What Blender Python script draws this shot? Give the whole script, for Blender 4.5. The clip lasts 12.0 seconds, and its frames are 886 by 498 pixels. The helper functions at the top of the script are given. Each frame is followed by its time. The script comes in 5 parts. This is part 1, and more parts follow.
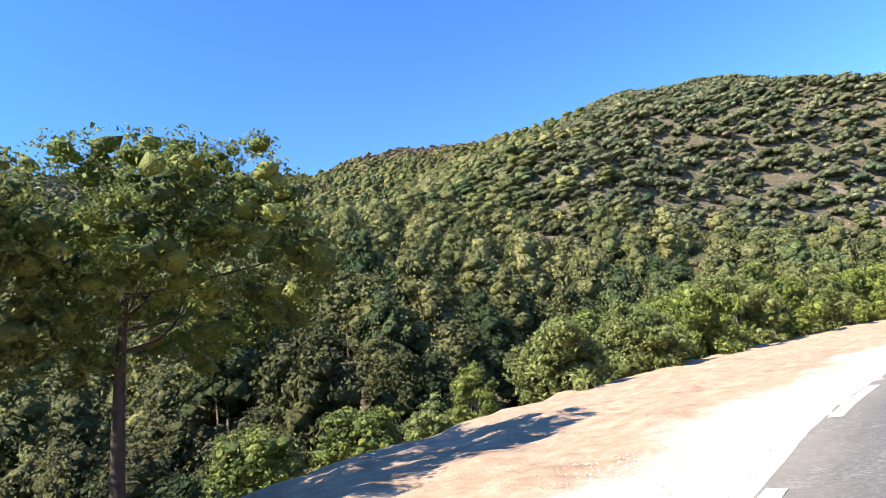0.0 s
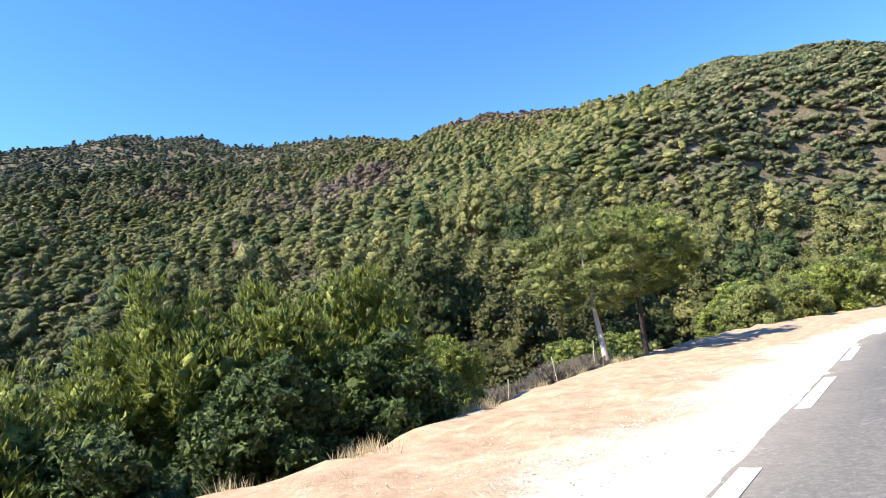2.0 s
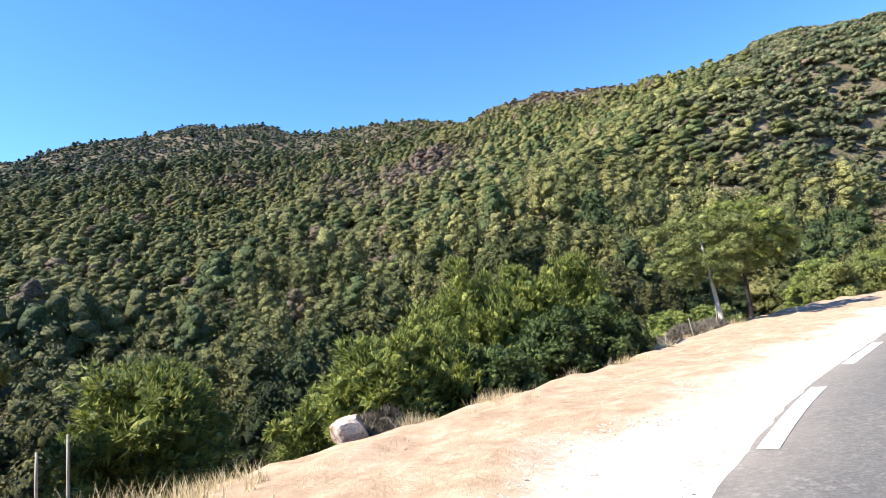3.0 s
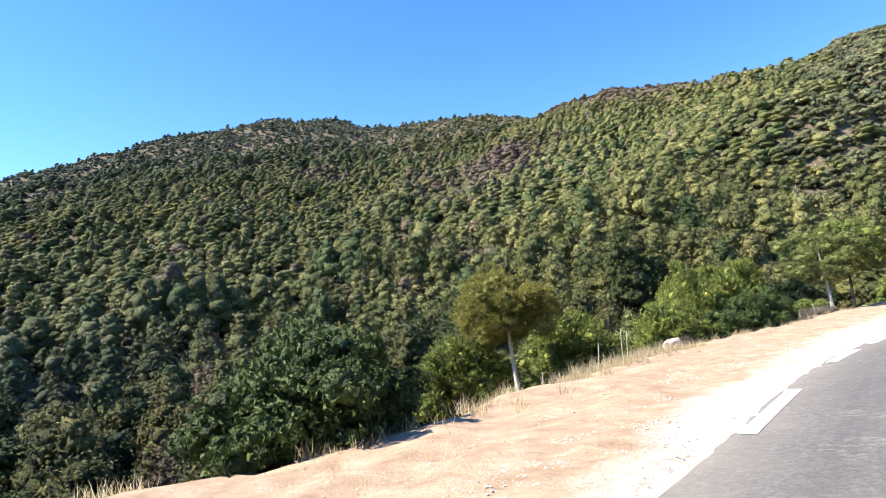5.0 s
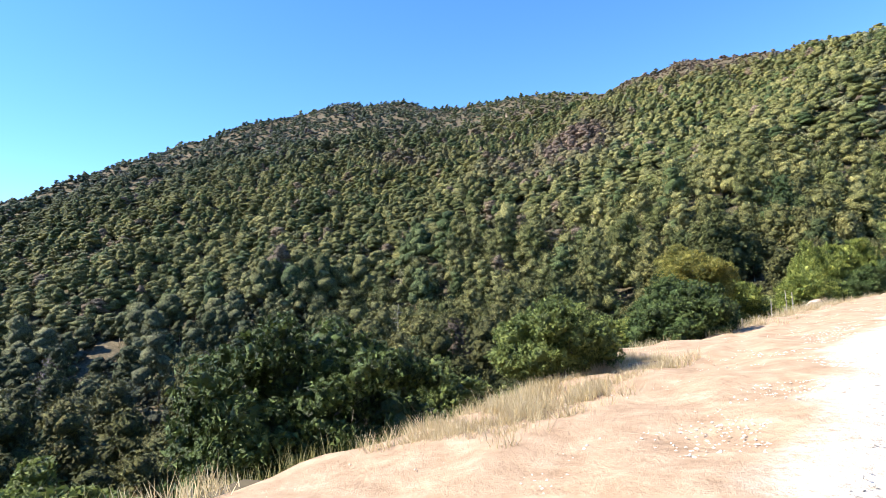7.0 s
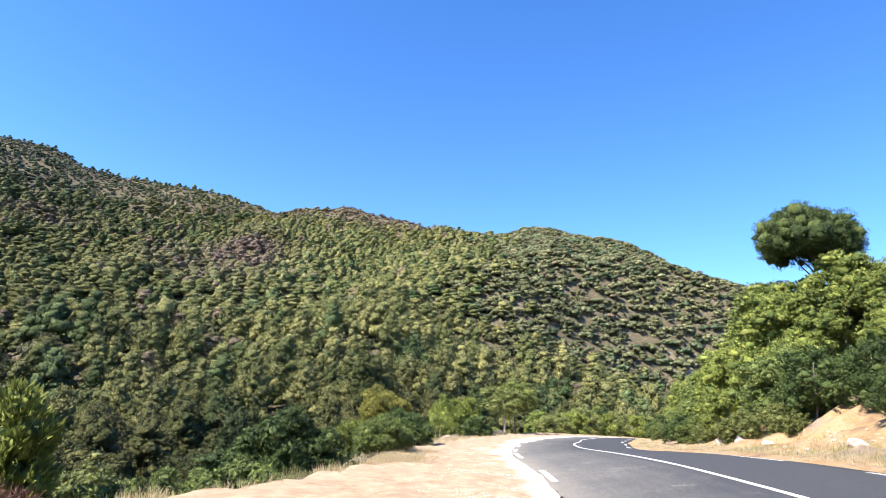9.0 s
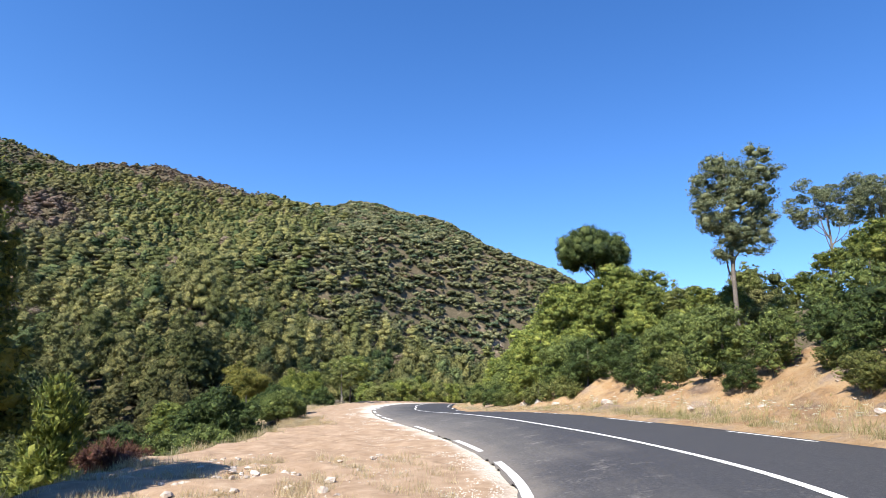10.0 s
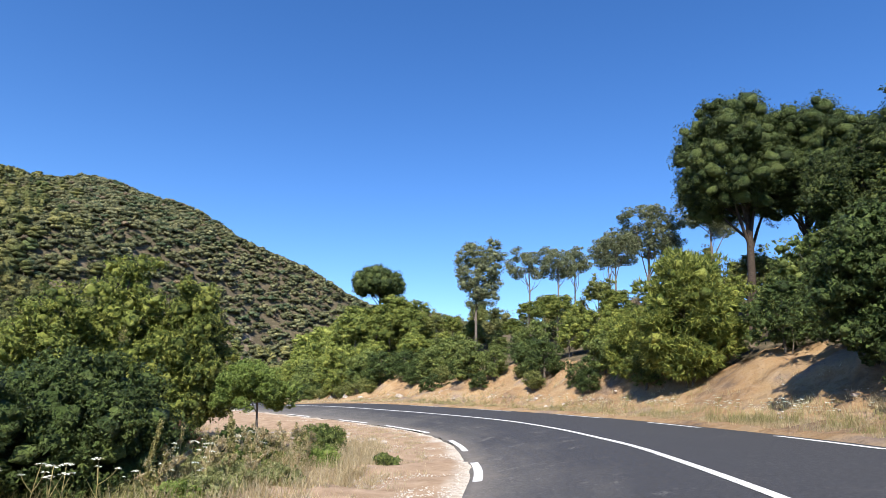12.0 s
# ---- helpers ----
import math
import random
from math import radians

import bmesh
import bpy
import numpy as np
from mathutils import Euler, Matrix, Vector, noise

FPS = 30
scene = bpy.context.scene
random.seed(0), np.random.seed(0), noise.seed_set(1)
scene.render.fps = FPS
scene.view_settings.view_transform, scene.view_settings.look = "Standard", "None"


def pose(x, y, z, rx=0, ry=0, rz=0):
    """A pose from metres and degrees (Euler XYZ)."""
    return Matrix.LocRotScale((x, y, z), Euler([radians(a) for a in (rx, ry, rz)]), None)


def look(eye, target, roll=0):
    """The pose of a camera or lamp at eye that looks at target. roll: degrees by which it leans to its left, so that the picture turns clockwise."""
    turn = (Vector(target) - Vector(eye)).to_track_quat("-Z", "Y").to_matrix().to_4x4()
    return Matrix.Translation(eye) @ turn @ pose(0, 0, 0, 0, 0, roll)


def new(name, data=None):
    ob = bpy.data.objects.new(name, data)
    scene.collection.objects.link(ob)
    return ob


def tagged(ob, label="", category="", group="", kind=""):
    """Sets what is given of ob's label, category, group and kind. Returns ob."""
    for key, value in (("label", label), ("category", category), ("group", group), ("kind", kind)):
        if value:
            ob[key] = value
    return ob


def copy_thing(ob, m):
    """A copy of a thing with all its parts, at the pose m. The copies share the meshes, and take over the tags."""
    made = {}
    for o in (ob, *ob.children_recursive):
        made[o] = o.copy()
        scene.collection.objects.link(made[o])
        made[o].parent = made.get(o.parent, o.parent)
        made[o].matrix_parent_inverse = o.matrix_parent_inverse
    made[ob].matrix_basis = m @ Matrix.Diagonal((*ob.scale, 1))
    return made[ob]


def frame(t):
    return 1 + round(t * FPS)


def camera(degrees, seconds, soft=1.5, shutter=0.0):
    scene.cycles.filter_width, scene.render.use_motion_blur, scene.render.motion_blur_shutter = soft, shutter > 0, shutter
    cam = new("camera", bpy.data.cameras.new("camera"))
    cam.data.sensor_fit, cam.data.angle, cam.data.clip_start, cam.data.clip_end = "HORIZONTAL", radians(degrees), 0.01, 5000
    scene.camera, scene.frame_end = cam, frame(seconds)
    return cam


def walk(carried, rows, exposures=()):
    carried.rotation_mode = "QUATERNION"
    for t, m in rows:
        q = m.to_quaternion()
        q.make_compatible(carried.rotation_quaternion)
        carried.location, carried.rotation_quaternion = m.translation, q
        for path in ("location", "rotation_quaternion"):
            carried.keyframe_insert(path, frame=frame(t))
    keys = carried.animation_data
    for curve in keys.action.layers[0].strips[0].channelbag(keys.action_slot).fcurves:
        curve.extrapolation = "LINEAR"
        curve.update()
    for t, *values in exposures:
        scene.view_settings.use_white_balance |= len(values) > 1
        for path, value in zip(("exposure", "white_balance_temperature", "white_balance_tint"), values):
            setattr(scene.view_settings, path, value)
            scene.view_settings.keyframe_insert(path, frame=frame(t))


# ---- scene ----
cam = camera(72.09, 12.0, soft=0.85)
PATH = [
    (0, 0.968, 8.051, 1.356, 100.56, 8.13, -0.67),
    (0.5, -1.763, 4.237, 1.357, 99.19, 6.71, 4.03),
    (1, -4.142, 0.091, 1.351, 99.08, 8.37, 4.23),
    (1.5, -6.623, -3.967, 1.350, 98.38, 6.37, 6.37),
    (2, -8.958, -8.009, 1.347, 97.69, 5.87, 6.00),
    (2.5, -11.060, -11.794, 1.350, 95.67, 4.16, 5.08),
    (3, -12.916, -15.550, 1.353, 96.33, 6.03, 10.75),
    (3.5, -14.678, -19.376, 1.344, 97.74, 7.52, 11.36),
    (3.7, -15.353, -20.821, 1.343, 96.92, 7.18, 11.99),
    (5.3, -19.865, -32.000, 1.347, 96.02, 4.39, 16.25),
    (5.5, -20.329, -33.195, 1.349, 98.69, 6.49, 18.02),
    (5.8, -20.987, -34.862, 1.346, 97.48, 7.57, 21.43),
    (6, -21.509, -35.858, 1.346, 93.06, 3.94, 22.29),
    (6.5, -22.474, -38.401, 1.346, 95.07, 4.68, 20.54),
    (6.7, -22.908, -39.517, 1.346, 94.35, 3.99, 21.78),
    (8.3, -26.519, -49.919, 1.349, 95.60, 3.16, 7.34),
    (8.5, -27.304, -51.207, 1.352, 101.01, 0.33, 2.05),
    (9, -29.310, -54.525, 1.352, 105.12, -4.52, -13.21),
    (9.5, -31.639, -57.618, 1.352, 105.08, -3.94, -24.62),
    (10, -34.576, -60.661, 1.347, 103.50, -3.29, -30.13),
    (10.5, -37.901, -63.309, 1.342, 95.57, 1.47, -28.75),
    (11, -41.551, -65.543, 1.347, 99.81, 2.09, -26.41),
    (11.5, -45.429, -67.596, 1.348, 99.03, 1.81, -36.38),
    (12, -49.509, -69.057, 1.351, 103.85, -2.18, -54.44),
]
walk(cam, [(row[0], pose(*row[1:])) for row in PATH],
     exposures=[(0, 1.53), (8.4, 1.5), (9.0, 1.5), (9.5, 1.55), (10.0, 0.98), (10.5, 0.86), (11.0, 1.05), (11.5, 1.02), (12.0, 0.76)])

# ---- light ----
SUN_AZ, SUN_EL = 246.0, 44.0            # compass bearing from +y and height, degrees
world = bpy.data.worlds.new("sky")
scene.world = world
world.use_nodes = True
wn = world.node_tree.nodes
sky = wn.new("ShaderNodeTexSky")
sky.sky_type = "NISHITA"
sky.sun_disc = False
sky.sun_elevation = radians(SUN_EL)
sky.sun_rotation = radians(SUN_AZ)
sky.altitude = 300
sky.air_density = 0.9
sky.dust_density = 0.0
sky.ozone_density = 3.7
deep = wn.new("ShaderNodeHueSaturation")
deep.inputs["Hue"].default_value = 0.508
deep.inputs["Saturation"].default_value = 1.23
world.node_tree.links.new(sky.outputs[0], deep.inputs["Color"])
world.node_tree.links.new(deep.outputs[0], wn["Background"].inputs[0])
wn["Background"].inputs[1].default_value = 0.13
sun_data = bpy.data.lights.new("sun", "SUN")
sun_data.energy = 5.0
sun_data.angle = radians(0.53)
sun_data.color = (1.0, 0.93, 0.82)
sun = new("sun", sun_data)
az, el = radians(SUN_AZ), radians(SUN_EL)
sun.matrix_world = look((math.sin(az) * math.cos(el) * 300, math.cos(az) * math.cos(el) * 300, math.sin(el) * 300), (0, 0, 0))

# ---- materials ----


class Nodes:
    """A node material in the making."""

    def __init__(self, name, rough=0.8, spec=0.3):
        self.mat = bpy.data.materials.new(name)
        self.mat.use_nodes = True
        self.t = self.mat.node_tree
        self.bsdf = self.t.nodes["Principled BSDF"]
        self.bsdf.inputs["Roughness"].default_value = rough
        self.bsdf.inputs["Specular IOR Level"].default_value = spec

    def node(self, kind, **values):
        n = self.t.nodes.new(kind)
        for key, value in values.items():
            n.inputs[key.replace("_", " ")].default_value = value
        return n

    def link(self, a, b):
        self.t.links.new(a, b)

    def coords(self, which="Object"):
        return self.node("ShaderNodeTexCoord").outputs[which]

    def noise(self, vec, scale, detail=4.0, rough=0.6):
        n = self.node("ShaderNodeTexNoise", Scale=scale, Detail=detail, Roughness=rough)
        self.link(vec, n.inputs["Vector"])
        return n.outputs["Fac"]

    def ramp(self, fac, stops):
        r = self.node("ShaderNodeValToRGB")
        while len(r.color_ramp.elements) < len(stops):
            r.color_ramp.elements.new(0.5)
        for e, (at, colour) in zip(r.color_ramp.elements, stops):
            e.position = at
            e.color = (*colour, 1) if len(colour) == 3 else colour
        self.link(fac, r.inputs[0])
        return r.outputs[0]

    def mix(self, fac, a, b, mode="MIX"):
        m = self.node("ShaderNodeMix")
        m.data_type, m.blend_type = "RGBA", mode
        for value, socket in ((fac, m.inputs[0]), (a, m.inputs[6]), (b, m.inputs[7])):
            if isinstance(value, (int, float)):
                socket.default_value = value
            elif isinstance(value, tuple):
                socket.default_value = (*value, 1)
            else:
                self.link(value, socket)
        return m.outputs[2]

    def math(self, op, a, b):
        m = self.node("ShaderNodeMath")
        m.operation = op
        for value, socket in ((a, m.inputs[0]), (b, m.inputs[1])):
            if isinstance(value, (int, float)):
                socket.default_value = value
            else:
                self.link(value, socket)
        return m.outputs[0]

    def colour(self, c):
        if isinstance(c, tuple):
            self.bsdf.inputs["Base Color"].default_value = (*c, 1)
        else:
            self.link(c, self.bsdf.inputs["Base Color"])

    def bump(self, height, strength=0.4, dist=0.02):
        b = self.node("ShaderNodeBump", Strength=strength, Distance=dist)
        self.link(height, b.inputs["Height"])
        self.link(b.outputs[0], self.bsdf.inputs["Normal"])

    def leafy(self, amount):
        """Light that comes through a leaf."""
        base = self.bsdf.inputs["Base Color"].links[0].from_socket
        tr = self.node("ShaderNodeBsdfTranslucent")
        self.link(base, tr.inputs[0])
        mx = self.node("ShaderNodeMixShader")
        mx.inputs[0].default_value = amount
        out = self.t.nodes["Material Output"]
        self.link(self.bsdf.outputs[0], mx.inputs[1])
        self.link(tr.outputs[0], mx.inputs[2])
        self.link(mx.outputs[0], out.inputs[0])


def leaf_material(name, dark, mid, light, through_leaf=0.25, rough=0.5):
    n = Nodes(name, rough, 0.25)
    isl = n.node("ShaderNodeNewGeometry").outputs["Random Per Island"]
    at = n.coords()
    big = n.noise(at, 0.9, 2.0)
    tuft = n.noise(at, 9.0, 4.0, 0.8)
    fac = n.math("ADD", n.math("MULTIPLY", isl, 0.42), n.math("ADD", n.math("MULTIPLY", big, 0.33), n.math("MULTIPLY", tuft, 0.3)))
    col = n.ramp(fac, [(0.32, dark), (0.52, mid), (0.75, light)])
    n.colour(col)
    n.bump(tuft, 1.0, 0.2)
    n.leafy(through_leaf * 0.7)
    return n.mat


def forest_material():
    n = Nodes("forest_leaves", 0.65, 0.12)
    tint = n.node("ShaderNodeAttribute")
    tint.attribute_name = "tint"
    isl = n.node("ShaderNodeNewGeometry").outputs["Random Per Island"]
    at = n.coords()
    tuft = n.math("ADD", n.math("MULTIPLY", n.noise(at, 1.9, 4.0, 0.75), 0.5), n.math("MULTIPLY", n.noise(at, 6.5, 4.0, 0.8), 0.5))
    var = n.ramp(isl, [(0.0, (0.78, 0.8, 0.82)), (1.0, (1.22, 1.2, 1.12))])
    col = n.mix(1.0, tint.outputs["Color"], var, "MULTIPLY")
    # Dark gaps between tufts and their bright tips: shade and light painted in.
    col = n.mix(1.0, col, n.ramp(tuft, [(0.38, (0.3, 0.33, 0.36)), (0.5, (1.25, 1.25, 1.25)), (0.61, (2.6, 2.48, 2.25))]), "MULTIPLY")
    n.colour(col)
    n.bump(tuft, 1.0, 1.5)
    n.leafy(0.05)
    return n.mat


def bark_material(name, a, b):
    n = Nodes(name, 0.9, 0.15)
    v = n.coords()
    f = n.noise(v, 9.0, 6.0, 0.7)
    g = n.noise(v, 2.2, 3.0)
    n.colour(n.mix(g, n.ramp(f, [(0.3, a), (0.7, b)]), tuple(0.7 * (p + q) / 2 for p, q in zip(a, b))))
    n.bump(f, 0.8, 0.03)
    return n.mat


def soil_material():
    n = Nodes("hillside_soil", 0.95, 0.1)
    v = n.coords()
    a = n.noise(v, 0.05, 6.0, 0.65)
    b = n.noise(v, 1.3, 8.0, 0.7)
    litter = n.ramp(b, [(0.3, (0.05, 0.043, 0.026)), (0.54, (0.115, 0.094, 0.06)), (0.78, (0.25, 0.195, 0.135))])
    pale = n.ramp(b, [(0.3, (0.16, 0.12, 0.085)), (0.7, (0.36, 0.29, 0.22))])
    n.colour(n.mix(n.ramp(a, [(0.60, (0, 0, 0)), (0.70, (1, 1, 1))]), litter, pale))
    n.bump(b, 0.6, 0.1)
    return n.mat


def dirt_material():
    """Beaten tan earth; the uv's u runs in metres from the road's edge, v along it."""
    n = Nodes("shoulder_dirt", 0.95, 0.1)
    uv = n.coords("UV")
    sep = n.node("ShaderNodeSeparateXYZ")
    n.link(uv, sep.inputs[0])
    ob = n.coords()
    wide = n.noise(ob, 0.35, 4.0, 0.6)
    fine = n.noise(ob, 14.0, 6.0, 0.75)
    mid = n.noise(ob, 2.4, 5.0, 0.65)
    tan = n.ramp(mid, [(0.3, (0.27, 0.185, 0.118)), (0.55, (0.385, 0.275, 0.185)), (0.75, (0.48, 0.365, 0.26))])
    chips = n.math("ADD", n.math("MULTIPLY", n.noise(ob, 8.0, 6.0, 0.8), 0.6), n.math("MULTIPLY", n.noise(ob, 30.0, 4.0, 0.8), 0.4))
    chalk = n.ramp(chips, [(0.36, (0.27, 0.225, 0.17)), (0.46, (0.50, 0.44, 0.36)), (0.54, (0.68, 0.62, 0.53)), (0.64, (0.84, 0.79, 0.70))])
    # crushed pale limestone towards the asphalt
    reach = n.math("ADD", n.math("MULTIPLY", sep.outputs[0], 1 / 3.1), n.math("MULTIPLY", n.math("SUBTRACT", wide, 0.5), 1.3))
    bend = n.ramp(n.math("MULTIPLY", sep.outputs[1], 0.005), [(0.52, (0, 0, 0)), (0.60, (1, 1, 1))])
    earthy = n.ramp(n.math("MULTIPLY", sep.outputs[1], 0.005), [(0.37, (0, 0, 0)), (0.47, (1, 1, 1))])
    reach = n.math("ADD", reach, n.math("MULTIPLY", earthy, n.math("MULTIPLY", sep.outputs[0], 0.42)))
    reach = n.math("ADD", reach, n.math("MULTIPLY", bend, n.math("MULTIPLY", sep.outputs[0], 0.5)))
    reach = n.math("ADD", reach, n.math("MULTIPLY", bend, 0.02))
    band = n.ramp(reach, [(0.25, (1, 1, 1)), (0.75, (0, 0, 0))])
    col = n.mix(band, tan, chalk)
    speck = n.ramp(n.noise(ob, 34.0, 3.0, 0.6), [(0.62, (0, 0, 0)), (0.7, (1, 1, 1))])
    col = n.mix(n.math("MULTIPLY", speck, 0.35), col, (0.28, 0.22, 0.16))
    n.colour(col)
    n.bump(n.math("ADD", fine, n.math("MULTIPLY", mid, 2.0)), 0.7, 0.035)
    return n.mat


def bank_material():
    n = Nodes("cut_bank_earth", 0.95, 0.1)
    v = n.coords()
    a = n.noise(v, 0.35, 5.0, 0.65)
    b = n.noise(v, 3.0, 8.0, 0.7)
    c = n.noise(v, 14.0, 5.0, 0.7)
    col = n.ramp(a, [(0.34, (0.18, 0.125, 0.088)), (0.46, (0.35, 0.22, 0.112)), (0.56, (0.40, 0.275, 0.15)), (0.66, (0.28, 0.21, 0.16))])
    col = n.mix(n.ramp(b, [(0.45, (0, 0, 0)), (0.75, (0.6, 0.6, 0.6))]), col, (0.50, 0.38, 0.26))
    col = n.mix(n.ramp(c, [(0.30, (0.8, 0.8, 0.8)), (0.46, (0, 0, 0))]), col, (0.16, 0.11, 0.075))
    n.colour(col)
    n.bump(n.math("ADD", b, n.math("MULTIPLY", c, 0.35)), 1.0, 0.16)
    return n.mat


def asphalt_material():
    n = Nodes("asphalt", 0.8, 0.3)
    uv = n.coords("UV")
    sep = n.node("ShaderNodeSeparateXYZ")
    n.link(uv, sep.inputs[0])
    ob = n.coords()
    wide = n.noise(ob, 0.22, 4.0, 0.6)
    grain = n.noise(ob, 60.0, 4.0, 0.8)
    clot = n.noise(ob, 16.0, 4.0, 0.75)
    mid = n.noise(ob, 1.4, 5.0, 0.6)
    # drawn out along the lane, as tyres and the roller leave it
    lane = n.node("ShaderNodeMapping")
    lane.inputs["Scale"].default_value = (3.2, 0.16, 1.0)
    n.link(uv, lane.inputs["Vector"])
    track = n.noise(lane.outputs[0], 1.0, 4.0, 0.6)
    fine = n.math("ADD", n.math("MULTIPLY", grain, 0.55), n.math("MULTIPLY", clot, 0.45))
    old = n.ramp(fine, [(0.34, (0.075, 0.070, 0.064)), (0.52, (0.135, 0.125, 0.112)), (0.68, (0.25, 0.235, 0.21))])
    fresh = n.ramp(fine, [(0.36, (0.03, 0.03, 0.033)), (0.55, (0.057, 0.057, 0.06)), (0.7, (0.13, 0.128, 0.128))])
    # the newer, darker surface lies towards the hill
    side = n.math("ADD", n.math("MULTIPLY", sep.outputs[0], 0.25), n.math("MULTIPLY", n.math("SUBTRACT", wide, 0.5), 1.1))
    side = n.math("ADD", side, n.math("MULTIPLY", n.math("SUBTRACT", track, 0.5), 0.6))
    newer = n.ramp(n.math("MULTIPLY", sep.outputs[1], 0.005), [(0.53, (0, 0, 0)), (0.60, (0.42, 0.42, 0.42))])
    side = n.math("ADD", side, newer)
    col = n.mix(n.ramp(side, [(0.12, (0, 0, 0)), (0.85, (1, 1, 1))]), old, fresh)
    # fretted places where pale stone shows
    fret = n.ramp(n.math("ADD", n.math("MULTIPLY", mid, 0.6), n.math("MULTIPLY", clot, 0.4)), [(0.56, (0, 0, 0)), (0.66, (1, 1, 1))])
    near = n.ramp(n.math("MULTIPLY", sep.outputs[0], 0.25), [(0.5, (1, 1, 1)), (0.8, (0.15, 0.15, 0.15))])
    col = n.mix(n.math("MULTIPLY", n.math("MULTIPLY", fret, near), 0.35), col, (0.36, 0.33, 0.29))
    dust = n.ramp(n.math("ADD", sep.outputs[0], n.math("MULTIPLY", mid, 0.9)), [(0.1, (1, 1, 1)), (1.0, (0, 0, 0))])
    col = n.mix(n.math("MULTIPLY", dust, 0.45), col, (0.34, 0.29, 0.23))
    n.colour(col)
    n.bump(fine, 0.6, 0.012)
    return n.mat


def plain_material(name, a, b, scale, rough=0.85, bump=0.4, dist=0.02):
    n = Nodes(name, rough, 0.2)
    v = n.coords()
    f = n.noise(v, scale, 6.0, 0.7)
    n.colour(n.ramp(f, [(0.35, a), (0.68, b)]))
    n.bump(f, bump, dist)
    return n.mat


def paint_material():
    n = Nodes("worn_road_paint", 0.7, 0.3)
    v = n.coords()
    f = n.noise(v, 11.0, 6.0, 0.75)
    n.colour(n.ramp(f, [(0.34, (0.30, 0.29, 0.27)), (0.46, (0.70, 0.69, 0.66)), (0.7, (0.80, 0.79, 0.76))]))
    return n.mat


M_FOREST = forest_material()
M_SOIL = soil_material()
M_DIRT = dirt_material()
M_BANK = bank_material()
M_ASPHALT = asphalt_material()
M_PAINT = paint_material()
M_PINE = leaf_material("pine_needles", (0.075, 0.113, 0.029), (0.202, 0.251, 0.056), (0.397, 0.419, 0.099), 0.28)
M_PINE_YELLOW = leaf_material("sunburnt_pine_needles", (0.130, 0.140, 0.036), (0.293, 0.289, 0.065), (0.536, 0.471, 0.122), 0.25)
M_YOUNG = leaf_material("young_pine_needles", (0.101, 0.149, 0.034), (0.249, 0.301, 0.065), (0.489, 0.516, 0.122), 0.28)
M_MASTIC = leaf_material("mastic_leaves", (0.036, 0.060, 0.018), (0.081, 0.126, 0.034), (0.171, 0.231, 0.069), 0.15, 0.5)
M_BRIGHT = leaf_material("bramble_leaves", (0.090, 0.130, 0.036), (0.191, 0.246, 0.070), (0.352, 0.414, 0.121), 0.28, 0.5)
M_OAK = leaf_material("grey_green_leaves", (0.111, 0.140, 0.042), (0.254, 0.289, 0.086), (0.429, 0.442, 0.156), 0.33)
M_GREYPINE = leaf_material("grey_pine_needles", (0.10, 0.125, 0.066), (0.225, 0.255, 0.13), (0.40, 0.42, 0.22), 0.3)
M_BROOM = leaf_material("grey_dry_twigs", (0.14, 0.115, 0.085), (0.25, 0.215, 0.165), (0.38, 0.335, 0.27), 0.2)
M_GRASS = leaf_material("dry_grass", (0.52, 0.41, 0.23), (0.74, 0.61, 0.36), (0.86, 0.77, 0.54), 0.6)
M_GREENGRASS = leaf_material("half_green_grass", (0.20, 0.20, 0.065), (0.40, 0.385, 0.15), (0.62, 0.56, 0.30), 0.5)
M_PINE_DARK = leaf_material("dark_pine_needles", (0.035, 0.056, 0.017), (0.078, 0.113, 0.033), (0.164, 0.203, 0.061), 0.2)
M_LIME = leaf_material("fresh_green_leaves", (0.13, 0.19, 0.04), (0.27, 0.37, 0.085), (0.46, 0.56, 0.16), 0.45)
M_WEED = leaf_material("pale_weed_leaves", (0.20, 0.225, 0.075), (0.38, 0.41, 0.16), (0.58, 0.57, 0.30), 0.45)
M_DEAD = leaf_material("dead_red_branches", (0.10, 0.04, 0.03), (0.20, 0.09, 0.06), (0.28, 0.15, 0.10), 0.1)
M_BARK_DARK = bark_material("dark_pine_bark", (0.035, 0.026, 0.02), (0.13, 0.10, 0.08))
M_BARK_PALE = bark_material("pale_bark", (0.34, 0.29, 0.24), (0.68, 0.62, 0.55))
M_BARK_GREY = bark_material("grey_bark", (0.12, 0.10, 0.085), (0.30, 0.26, 0.22))
M_WOOD = bark_material("weathered_wood", (0.28, 0.24, 0.19), (0.52, 0.47, 0.40))
M_ROCK = plain_material("pale_limestone", (0.30, 0.24, 0.20), (0.66, 0.60, 0.53), 3.5, 0.9, 0.9, 0.06)
M_CHALK = plain_material("crushed_limestone", (0.42, 0.38, 0.32), (0.82, 0.77, 0.68), 9.0, 0.9, 0.5, 0.02)
M_CLOD = plain_material("earth_clods", (0.30, 0.22, 0.15), (0.62, 0.5, 0.38), 9.0, 0.95, 0.5, 0.02)
M_ROCK_RED = plain_material("red_veined_limestone", (0.26, 0.14, 0.10), (0.74, 0.68, 0.60), 5.5, 0.9, 1.0, 0.08)
M_FLOWER = plain_material("white_flowers", (0.62, 0.64, 0.52), (0.84, 0.85, 0.78), 20.0, 0.8, 0.1)
M_STALK = plain_material("dry_stalk", (0.22, 0.20, 0.08), (0.42, 0.36, 0.18), 9.0)

